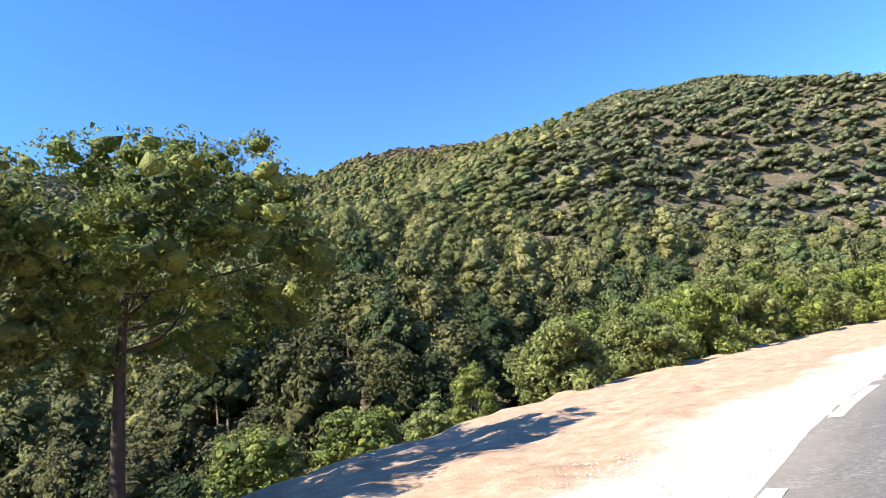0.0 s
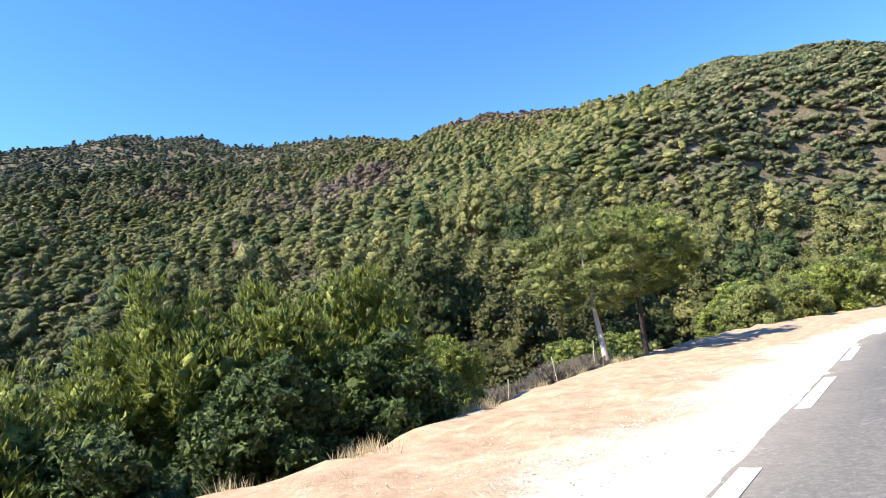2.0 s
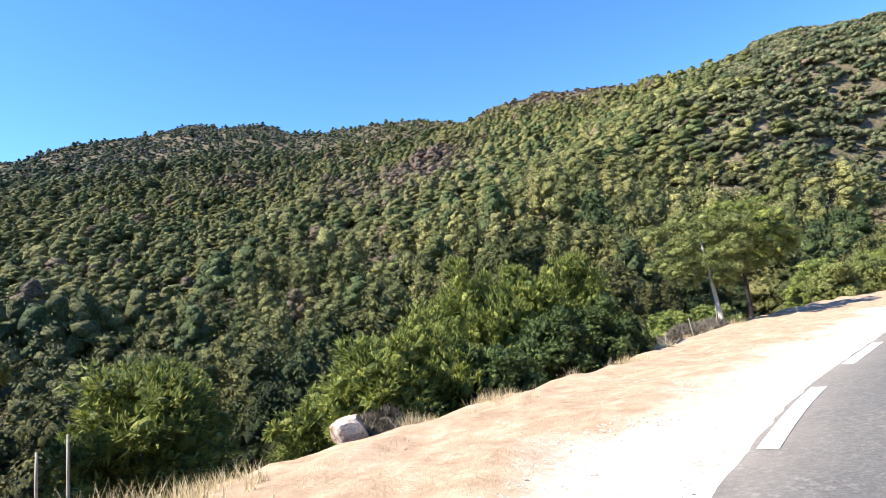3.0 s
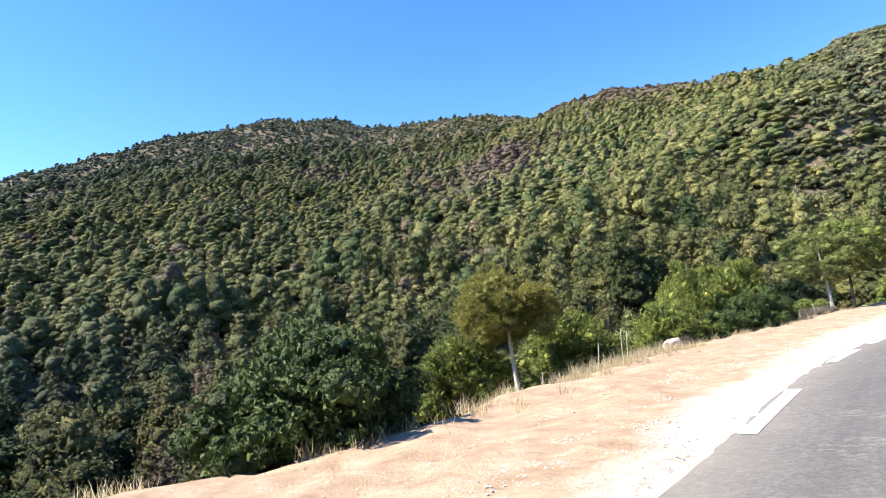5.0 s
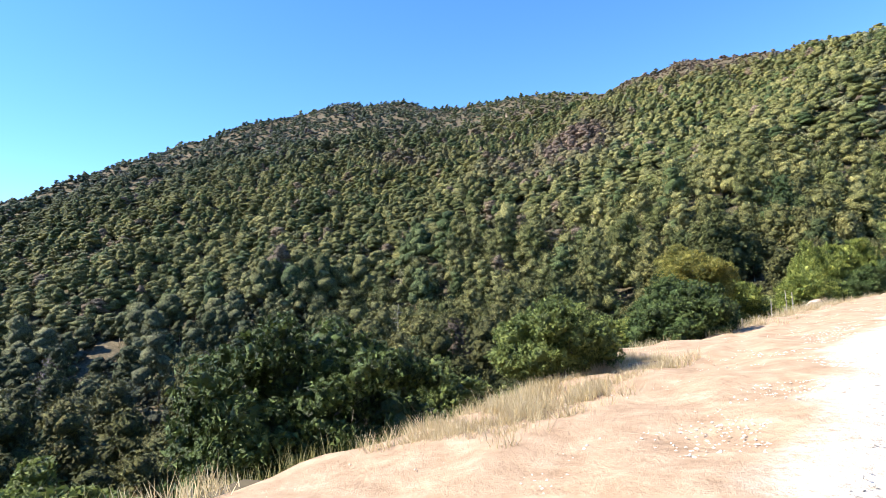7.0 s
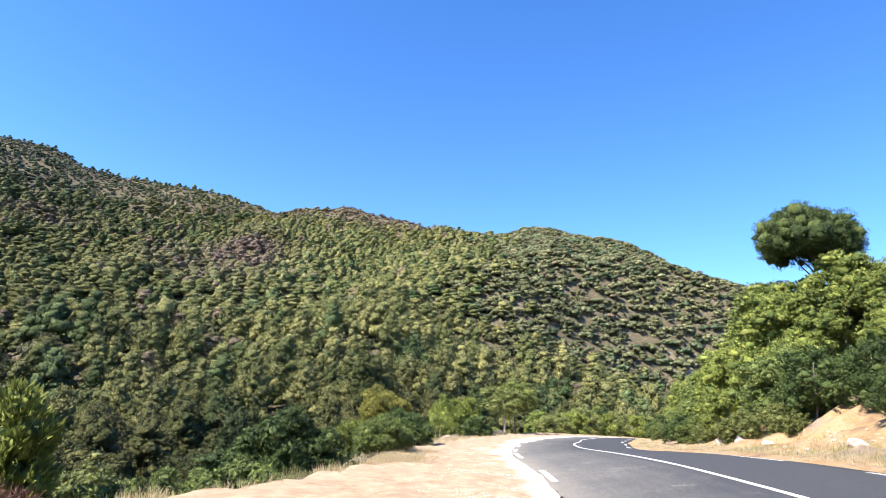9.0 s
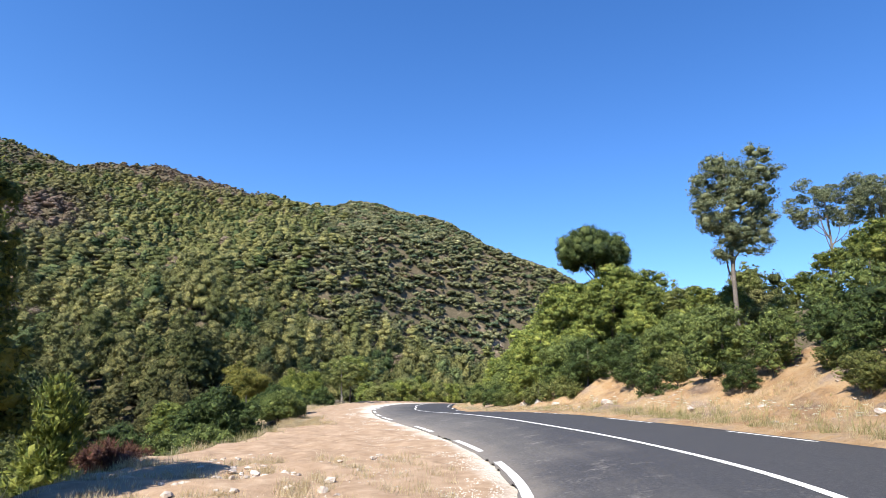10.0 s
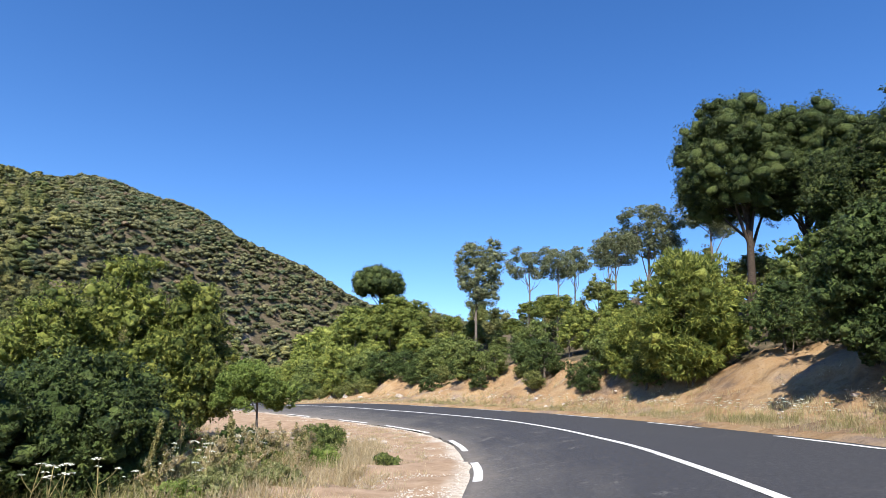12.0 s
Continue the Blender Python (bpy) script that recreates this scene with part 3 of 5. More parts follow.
    take = rng.choice(np.nonzero(free)[0], min(int(cover * area / one), most))
    d = d[take] + unit(len(take), rng) * 0.25
    d /= np.linalg.norm(d, axis=1)[:, None]
    who = who[take]
    pts = cc[who] + d * (size[who] * rng.uniform(0.8, 1.3, len(who)))[:, None] * squash
    outc = pts - centre
    outc = outc / (np.linalg.norm(outc, axis=1)[:, None] + 1e-9)
    way = d * 0.6 + outc * 0.5 + np.array([0, 0, upright])
    if kind == "needle":
        v, f = sprays(pts, way, leaf, rng, blades, slim)
    else:
        v, f = leaves(pts, d, leaf, rng, 0.55, 3, 0.9)
    cv, cf = cores(cc, size[:, None, None] * core, rng, flat, coarse)
    mesh_object("crown", np.concatenate([v, cv]), f.tolist() + (cf + len(v)).tolist(), material, root, True)
    return tagged(root, label, category, group)


def forest():
    """All the woods and scrub of the valley and the mountain, too many to count."""
    rng = np.random.RandomState(11)
    kinds = []
    for k in range(14):
        r = np.random.RandomState(100 + k)
        tall, wide = (1.12, 0.36) if k < 6 else (0.72, 0.56)
        level = []
        for count, leaf, lumps, shape in ((1900, 0.041, 18, 1), (900, 0.05, 14, 1), (400, 0.06, 11, 1), (150, 0.068, 8, 1), (26, 0.088, 9, 0), (8, 0.1, 5, 0)):
            bv, bf = ((OCTA_V, OCTA_F), (ICO_V, ICO_F))[shape]
            turn = np.arange(lumps) * 2.4 + r.uniform(-0.5, 0.5, lumps)
            if k < 6:
                # a pine: rounded tufts of needles round the stem, smaller towards the top
                z = np.linspace(0.36, 0.96, lumps) * tall + r.uniform(-0.05, 0.05, lumps)
                away = wide * (1.1 - 0.8 * (z / tall - 0.36) / 0.6) * r.uniform(0.3, 0.85, lumps)
                away[-1] = 0.02
                pr = (0.62 / lumps**0.45) * r.uniform(0.7, 1.25, lumps) * (1.15 - 0.45 * (z / tall - 0.4))
                flat = np.array([1, 1, 0.74])
            else:
                # a bush or oak: a broad uneven dome
                up = r.uniform(0.0, 1.0, lumps) ** 0.8
                z = (0.22 + 0.5 * up) * tall
                away = wide * np.sqrt(np.clip(1.05 - up**2, 0, 1)) * r.uniform(0.45, 0.8, lumps)
                pr = (0.98 / lumps**0.45) * wide * r.uniform(0.75, 1.2, lumps)
                flat = np.array([1, 1, 0.8])
            pc = np.c_[np.cos(turn) * away, np.sin(turn) * away, z]
            which = r.randint(0, lumps, count)
            d = unit(count, r)
            d[:, 2] = np.where(d[:, 2] < -0.4, -d[:, 2], d[:, 2])
            pts = pc[which] + d * (pr[which] * r.uniform(0.82, 1.24, count))[:, None] * flat
            rough = r.uniform(0.6, 1.2, (lumps, len(bv), 1))
            cv = (pc[:, None] + bv[None] * (pr[:, None, None] * rough * (0.74 if count > 300 else 0.93 if count > 100 else 1.0)) * flat).reshape(-1, 3)
            cf = (bf[None] + (np.arange(lumps) * len(bv))[:, None, None]).reshape(-1, 3)
            v, f = leaves(pts, d * 0.9 + np.array([0, 0, 0.45]), leaf, r, 0.7, 3, 1.15)
            role = np.zeros(len(v) + len(cv))
            f3, tv = cf + len(v), np.zeros((0, 3))
            if k < 6 and count > 120:
                a = np.array([0.0, 2.1, 4.2])
                ring = np.c_[np.cos(a), np.sin(a), 0 * a]
                tv = np.concatenate([ring * 0.024 + [0, 0, -0.1], ring * 0.012 + [0.03, 0.02, tall * 0.5]])
                n0 = len(v) + len(cv)
                f3 = np.concatenate([f3, np.array([(0, 1, 3), (1, 4, 3), (1, 2, 4), (2, 5, 4), (2, 0, 5), (0, 3, 5)]) + n0])
                role = np.r_[role, np.full(6, 2)]
            level.append((np.concatenate([v, cv, tv]).astype(np.float32), f, f3, role))
        kinds.append(level)
    # from, to, spacing, level of detail, size, side of the road (-1 valley, 1 hill, 0 both)
    bands = ((0, 45, 3.9, 0, 1, -1), (45, 85, 3.9, 1, 1, -1), (0, 85, 4.6, 2, 1, 1), (85, 140, 4.0, 2, 1, 0), (140, 230, 4.0, 3, 1, 0), (230, 390, 4.5, 4, 1, 0), (390, 700, 4.0, 5, 0.72, 0),
             (0, 45, 4.8, 2, 0.5, -1), (45, 85, 4.8, 3, 0.55, -1), (85, 140, 4.2, 4, 0.6, 0), (140, 330, 3.7, 5, 0.62, 0))
    V, F3, C = [], [], []
    base = 0
    for r0, r1, cell, lev, scale, side in bands:
        gx, gy = np.meshgrid(np.arange(-640, 420, cell), np.arange(-130, 640, cell))
        px = (gx + rng.uniform(-0.8, 0.8, gx.shape) * cell).ravel()
        py = (gy + rng.uniform(-0.8, 0.8, gx.shape) * cell).ravel()
        far = np.hypot(px + 20, py + 30)
        az = np.degrees(np.arctan2(px + 20, py + 30))
        eye = np.stack([np.interp(np.arange(50, 150, 6), S_ALONG, LINE[:, j]) for j in (0, 1)], 1)
        reach = np.full(len(px), 1e9)
        for ex, ey in eye:
            reach = np.minimum(reach, np.hypot(px - ex, py - ey))
        keep = (reach >= r0) & (reach < r1) & (az > np.where(far < 80, -178, np.where(far < 100, -100, -66))) & (az < np.where(far < 58, 178, np.where(far < 100, 80, 64)))
        px, py, far, reach = px[keep], py[keep], far[keep], reach[keep]
        lat, s = road_frame(px, py)
        keep = np.where(lat < 0, -lat > shoulder_width(s) + np.where(s < -10, 3.0, 14.5), lat > 21.5)
        keep &= lat * side >= 0
        px, py, far, lat, reach = px[keep], py[keep], far[keep], lat[keep], reach[keep]
        z = land_z(px, py, under=False)
        # behind the crest nothing shows
        z2 = land_z(px + (px + 25) / far * 14, py + (py + 35) / far * 14, under=False)
        keep = ((z2 > z - 9.5) | (far < 90)) & (wave(px, py, 46, 51) + 0.6 * wave(px, py, 19, 52) > -1.75)
        # bare stony places
        chance = rng.uniform(0, 1, len(px))
        for bx, by, rad, share in ((-95, 38, 24, 0.5), (-141, 69, 18, 0.55), (-88, 18, 12, 0.65), (-125, 50, 10, 0.5), (160, 262, 26, 0.35), (43, 110, 4, 0.5), (112, 200, 5, 0.5), (-57, 224, 8, 0.5), (70, 150, 4, 0.5), (124, 230, 6, 0.4), (62, 150, 3, 0.6)):
            keep &= ~((np.hypot(px - bx, py - by) < rad) & (chance < share))
        px, py, z, far, lat, reach = px[keep], py[keep], z[keep], far[keep], lat[keep], reach[keep]
        # pines in the valley, scrub on the upper slopes to the east
        scrub = np.clip(0.12 + 0.9 * ramp01(px - 0.25 * (py - 150), -5, 60) * ramp01(z, 4, 24) + 0.65 * ramp01(far, 330, 440), 0, 1)
        scrub = np.maximum(scrub, 0.75 * ramp01(-px, 60, 100) * (1 - ramp01(far, 120, 170)))
        is_scrub = (rng.uniform(0, 1, len(px)) < scrub) | (scale < 0.7)
        kind = np.where(is_scrub, rng.randint(6, 14, len(px)), rng.randint(0, 6, len(px)))
        size = np.where(is_scrub, 3.1 + 4.3 * rng.uniform(0, 1, len(px)) ** 1.25, 3.4 + 5.8 * rng.uniform(0, 1, len(px)) ** 1.3) * (1 + 0.05 * lev) * scale * np.where((lat > 0) & (far < 90), 0.4, 1.0) * (1 - 0.22 * ramp01(far, 380, 440))
        low = (1 - ramp01(reach, 22, 38)) * (lat < 0)        # smaller, darker trees just under the shoulder, so coarse leaves don't show
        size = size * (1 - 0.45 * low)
        # burnt trees in patches and along the knob of the crest
        burn = 1.9 * np.exp(-(((px + 60) / 15) ** 2 + ((py - 240) / 42) ** 2)) + 2.0 * np.exp(-(((px - 12) / 58) ** 2 + ((py - 430) / 50) ** 2)) + 0.8 * np.exp(-(((px + 158) / 22) ** 2 + ((py - 258) / 16) ** 2)) + 0.7 * np.exp(-((px + 85) ** 2 + (py - 200) ** 2) / 14.0**2)
        burn = np.clip(burn * rng.uniform(0.35, 1.2, len(px)), 0, 1)[:, None]
        u = rng.uniform(0, 1, (len(px), 1))
        w = rng.uniform(0, 1, (len(px), 1))
        pine = np.array([0.056, 0.070, 0.024]) * (1 - u) + np.array([0.138, 0.142, 0.054]) * u
        bush = np.array([0.052, 0.063, 0.029]) * (1 - u) + np.array([0.126, 0.134, 0.068]) * u
        col = np.where(is_scrub[:, None], bush, pine)
        col = np.where(w < 0.13, col * np.array([0.55, 0.72, 0.75]), np.where(w > 0.975, np.array([0.11, 0.092, 0.062]), col))
        shade = (ramp01(-px, 70, 110) * (1 - ramp01(far, 150, 200)) * (1 - ramp01(py, 60, 120)))[:, None]     # grey-green scrub low in the valley, with the valley's shadow tinted in
        col = col * (1 - shade * np.array([0.25, 0.18, -0.1]))
        west = (ramp01(far, 260, 420) * ramp01(-px, 60, 260))[:, None]      # haze and shade of the far ridge, put into its leaf colour
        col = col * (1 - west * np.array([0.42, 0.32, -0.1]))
        east = (0.02 * ramp01(px, -5, 60) * (1 - ramp01(far, 330, 420)) - 0.26 * ramp01(-px, 25, 110))[:, None]     # fall of sunlight put into the colour: slightly lighter eastern flank, darker west
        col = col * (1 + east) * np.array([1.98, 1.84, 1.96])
        near = 1 - 0.22 * (1 - ramp01(far, 60, 110)) * (lat < 0)       # shade of the valley side, painted into the trees below the road
        valley_shade = (1 - ramp01(reach, 35, 80)) * (lat < 0) * ramp01(py, 0, 20)        # deeper painted shade on the valley side along the first stretch
        col = col * (near * (1 - 0.3 * np.maximum(low, 1.2 * valley_shade)))[:, None]
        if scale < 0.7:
            col = col * 0.6      # shade between and under the trees, put into the undergrowth's colour
        col = col * (1 - burn) + np.array([0.185, 0.138, 0.115]) * burn
        rot = rng.uniform(0, 6.283, len(px))
        hgt = rng.uniform(0.75, 1.3, len(px)) * (1 - 0.35 * burn[:, 0]) * (1 - 0.3 * ramp01(far, 300, 380))
        hgt = np.where(far > 170, np.minimum(hgt, 5.2 / size), hgt)
        for k in range(14):
            sel = np.nonzero(kind == k)[0]
            if not len(sel):
                continue
            v, f, f2, role = kinds[k][lev]
            c, sn = np.cos(rot[sel])[:, None], np.sin(rot[sel])[:, None]
            sz = size[sel][:, None]
            vx = (v[None, :, 0] * c - v[None, :, 1] * sn) * sz + px[sel][:, None]
            vy = (v[None, :, 0] * sn + v[None, :, 1] * c) * sz + py[sel][:, None]
            vz = v[None, :, 2] * sz * hgt[sel][:, None] + z[sel][:, None] - 0.1 * sz
            V.append(np.stack([vx, vy, vz], -1).reshape(-1, 3))
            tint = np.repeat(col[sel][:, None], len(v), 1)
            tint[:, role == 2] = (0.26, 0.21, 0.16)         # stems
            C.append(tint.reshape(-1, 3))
            for some in (f, f2):
                ff = (some[None] + base + (np.arange(len(sel)) * len(v))[:, None, None]).reshape(-1, some.shape[1])
                F3.append(ff)
            base += len(sel) * len(v)
    V, C = np.concatenate(V).astype(np.float32), np.concatenate(C)
    f3 = np.concatenate(F3)
    me = bpy.data.meshes.new("forest")
    me.vertices.add(len(V))
    me.vertices.foreach_set("co", V.ravel())
    loops = f3.ravel().astype(np.int32)
    me.loops.add(len(loops))
    me.loops.foreach_set("vertex_index", loops)
    me.polygons.add(len(f3))
    me.polygons.foreach_set("loop_start", (np.arange(len(f3)) * 3).astype(np.int32))
    me.polygons.foreach_set("use_smooth", np.ones(len(f3), bool))
    me.update(calc_edges=True)
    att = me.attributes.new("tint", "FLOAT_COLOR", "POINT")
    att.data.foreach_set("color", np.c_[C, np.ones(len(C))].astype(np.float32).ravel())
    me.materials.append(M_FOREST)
    ob = new("forest", me)
    return tagged(ob, "dense green pine wood and scrub covering valley and mountain", "forest", kind="stuff")


forest()

# ---- trees and bushes of the valley edge ----
tree("pine_tree", (-5.45, 15.03), 5.9, (2.35, 2.3, 1.8), M_OAK, M_BARK_PALE, "leaning pine with a pale bare trunk at the drop", stem=0.13, lean=(-0.5, 0.25), off=(0.15, 0.05),
     leaf=0.085, kind="leaf", limbs=3, cover=1.7, core=0.6, n_clump=80, clump=0.46, seed=21, bare=0.5, group="pines at the drop", top=4.0, low=-1.0, inner=0.6)
tree("pine_tree", (-3.66, 16.97), 6.2, (2.75, 2.7, 2.1), M_PINE, M_BARK_DARK, "round-headed pine with a dark trunk at the drop", stem=0.12, lean=(0.1, 0.85),
     leaf=0.08, kind="leaf", limbs=12, n_clump=110, clump=0.5, off=(0.1, 0.3), seed=22, bare=0.45, cover=1.7, core=0.6, group="pines at the drop", top=4.35, low=-1.0, inner=0.55)
for k, (x, y, h, r, cz) in enumerate([(-15.2, 3.6, 5.8, 1.65, 3.2), (-13.9, 4.8, 5.2, 1.45, 2.9), (-12.7, 6.9, 5.4, 1.5, 3.0), (-16.7, 1.6, 4.4, 1.45, 2.5), (-16.4, -0.4, 3.7, 1.3, 2.0)]):
    tree("young_pine", (x, y), h, (r, r, h * 0.42), M_YOUNG, M_BARK_GREY, "bushy young pine with upright yellow-green shoots", stem=0.08, leaf=0.18, n_clump=75,
         clump=0.38, seed=23 + 50 * k, bare=0.15, low=-0.9, flat=1.25, group="young pines by the shoulder", upright=1.0, top=cz)
tree("young_pine", (-17.1, -2.1), 3.4, (1.3, 1.3, 1.3), M_YOUNG, M_BARK_GREY, "low spreading young pine beside a boulder", stem=0.07, leaf=0.22, n_clump=75,
     clump=0.36, seed=25, bare=0.1, low=-0.9, group="young pines by the shoulder", upright=0.5, top=1.85)


def bush(at, height, half, material, label, seed, leaf=0.11, n_clump=70, clump=0.33, kind="leaf", name="bush", group="bushes of the valley edge", upright=0.25, slim=0.12):
    return tree(name, at, height, (half, half, height * 0.52), material, M_BARK_GREY, label, "bush", 0.045, 0.05, (0, 0), leaf, n_clump, clump, kind, 7, seed,
                0.85, -0.85, height * 0.5, group, 3, 0.55, upright=upright, slim=slim)


bush((-14.9, 0.3), 2.3, 1.4, M_MASTIC, "dark green mastic bush under young pines", 31)
bush((-11.7, 4.6), 2.3, 1.3, M_MASTIC, "dark green mastic bush under young pines", 32)
bush((-13.1, 2.4), 2.5, 1.35, M_MASTIC, "dark green mastic bush under young pines", 39)
bush((-16.6, -3.6), 0.9, 0.6, M_BROOM, "grey dry shrub beside a boulder", 33, 0.2, 40, 0.24, "needle", upright=0.8, slim=0.05)
bush((-23.6, -21.7), 2.2, 1.6, M_MASTIC, "rounded glossy dark green mastic bush", 34, 0.105, 110, 0.4)
bush((-25.9, -29.8), 1.45, 1.1, M_BRIGHT, "bright green bramble bush at the drop", 35, 0.075, 90, 0.28)
bush((-29.2, -32.7), 3.1, 1.9, M_MASTIC, "low broad dark green bush below the shoulder", 36, 0.12, 110, 0.38)
tree("young_pine", (-35.0, -38.9), 4.5, (0.75, 0.75, 1.8), M_YOUNG, M_BARK_GREY, "upright yellow-green sapling below the shoulder", stem=0.06, leaf=0.26, n_clump=60, clump=0.34, seed=37,
     bare=0.2, low=-0.9, flat=1.3, group="young pines by the shoulder", upright=1.1, top=2.7)
bush((-32.0, -38.5), 1.3, 1.6, M_BRIGHT, "low green scrub along the shoulder's edge", 38, 0.11, 80, 0.34)
bush((-30.5, -37.0), 1.2, 1.3, M_BRIGHT, "low green scrub along the shoulder's edge", 40, 0.11, 70, 0.32)
bush((-7.4, 12.6), 0.75, 0.9, M_BROOM, "grey dry broom at the foot of pines", 41, 0.24, 50, 0.24, "needle", upright=0.6, slim=0.045)
bush((-9.1, 10.6), 0.7, 0.9, M_BROOM, "grey dry broom at the drop", 42, 0.24, 50, 0.24, "needle", upright=0.6, slim=0.045)
bush((-8.3, 13.2), 0.9, 1.0, M_BROOM, "grey dry broom at the drop", 46, 0.24, 50, 0.24, "needle", upright=0.6, slim=0.045)
bush((-6.3, 13.9), 0.55, 0.6, M_BROOM, "grey dry broom at the foot of pines", 43, 0.24, 40, 0.22, "needle", upright=0.6, slim=0.045)
bush((-11.5, 15.5, -1.1), 2.0, 1.45, M_YOUNG, "yellow-green pine scrub below the drop", 44, 0.18, 60, 0.34, "needle")
bush((-10.7, 7.2), 1.4, 1.0, M_YOUNG, "small yellow-green pine bush at the drop", 45, 0.17, 60, 0.3, "needle")

tree("pine_tree", (-22.6, -8.7, -1.6), 4.3, (1.8, 1.8, 1.3), M_PINE_YELLOW, M_BARK_PALE, "thin pine with a yellowing crown and pale trunk", stem=0.09, lean=(-0.35, 0.2),
     leaf=0.14, n_clump=75, clump=0.42, seed=51, bare=0.55, group="thin pines below the shoulder", top=3.0, low=-0.8)
tree("pine_tree", (-25.0, -8.0), 5.4, (1.5, 1.5, 1.3), M_PINE, M_BARK_GREY, "thin pine with a flat green crown", stem=0.07, lean=(0.1, 0.2),
     leaf=0.22, n_clump=70, clump=0.36, seed=52, bare=0.5, group="thin pines below the shoulder")
tree("pine_tree", (-21.0, -5.0), 4.4, (1.6, 1.6, 1.5), M_PINE, M_BARK_GREY, "low broad pine below the shoulder", stem=0.07, leaf=0.22, n_clump=70, clump=0.36, seed=53,
     bare=0.35, group="thin pines below the shoulder", low=-0.7)
tree("pine_tree", (-19.2, 0.5), 3.6, (1.5, 1.5, 1.4), M_PINE, M_BARK_GREY, "low broad pine below the shoulder", stem=0.07, leaf=0.22, n_clump=70, clump=0.36, seed=54,
     bare=0.3, group="thin pines below the shoulder", low=-0.7)

# the far end of the shoulder, before the first bend
for k, (along, out, h, r0, mat) in enumerate([(35, 1.0, 2.4, 1.5, M_OAK), (29, 1.4, 3.4, 2.0, M_OAK), (24, 1.6, 4.4, 2.3, M_YOUNG), (18.5, 1.6, 5.0, 2.4, M_OAK), (13, 1.8, 5.2, 2.4, M_YOUNG), (7, 2.0, 5.4, 2.6, M_OAK),
                                              (0.5, 2.0, 5.4, 2.6, M_YOUNG), (-7, 2.0, 5.4, 2.6, M_OAK), (-15, 2.0, 5.4, 2.6, M_OAK)]):
    x, y = (float(q) for q in on_road(along, -(float(shoulder_width(along)) + out)))
    bush((x, y), h, r0, mat, "tall pale green bush at the far end of the shoulder", 55 + 100 * k, 0.16, 50, 0.55)

# inside of the bend
for k, (x, y, h, r, rz, cz, mat) in enumerate([(-38.9, -47.8, 9.4, 2.3, 3.6, 5.2, M_YOUNG), (-41.6, -48.4, 8.2, 2.3, 3.2, 4.6, M_YOUNG), (-45.2, -50.0, 8.0, 2.3, 3.0, 4.4, M_PINE),
                                               (-37.2, -49.4, 7.0, 1.7, 2.7, 3.8, M_PINE)]):
    tree("pine_tree", (x, y), h, (r, r, rz), mat, M_BARK_DARK, "dense bushy pine, lit yellow-green above, dark within", stem=0.16, leaf=0.12, kind="leaf", n_clump=170 if k < 3 else 80,
         clump=0.4, seed=61 + k, bare=0.12, low=-0.9, group="pines inside the bend", flat=0.9, upright=0.6, top=cz, cone=0.5)
tree("small_tree", (-37.65, -53.9), 2.85, (1.2, 1.2, 0.75), M_LIME, M_BARK_GREY, "small bright green tree with a slender forked trunk", stem=0.055, leaf=0.075, kind="leaf", core=0.45, n_clump=70,
     clump=0.27, seed=64, bare=0.3, group="", stems=2, low=-0.6, top=1.85, lean=(-0.1, 0.1))
bush((-42.4, -54.9), 2.0, 1.6, M_MASTIC, "dark green mastic bush before the pines", 65, 0.075, 130, 0.42)
bush((-45.2, -58.6), 2.1, 1.6, M_MASTIC, "dark green mastic bush before the pines", 66, 0.075, 120, 0.42)
bush((-40.3, -52.4), 1.7, 1.1, M_MASTIC, "dark green mastic bush before the pines", 67, 0.075, 90, 0.38)
bush((-48.6, -60.6), 1.9, 1.3, M_MASTIC, "dark green bush by the road", 68, 0.075, 90, 0.36)
bush((-38.6, -51.2), 1.5, 0.8, M_DEAD, "heap of dead red-brown branches under a pine", 69, 0.2, 50, 0.26, "needle", slim=0.06)
bush((-33.6, -43.8), 0.7, 0.7, M_DEAD, "heap of cut dead branches", 70, 0.2, 34, 0.2, "needle", slim=0.06)
bush((-37.6, -56.6), 0.68, 0.55, M_BRIGHT, "leafy green bush at the edge of dry grass", 71, 0.075, 60, 0.28)
bush((-39.3, -55.6), 0.8, 0.8, M_MASTIC, "low dark green bush under a small tree", 78, 0.08, 36, 0.26)
bush((-38.9, -60.0), 0.26, 0.3, M_BRIGHT, "small green tuft in dry grass", 72, 0.07, 16, 0.12)


rng = np.random.RandomState(77)
for k in range(24):
    along, off = rng.uniform(132.6, 138.8), -rng.uniform(3.0, 6.4)
    x, y = (float(q) for q in on_road(along, off))
    h = rng.uniform(0.22, 0.48)
    bush((x, y), h, h * 1.0, (M_WEED, M_LIME, M_WEED)[k % 3], "low leafy yellow-green weeds among dry grass", 170 + k, 0.075, 18, 0.16, name="weed", group="weeds inside the bend")

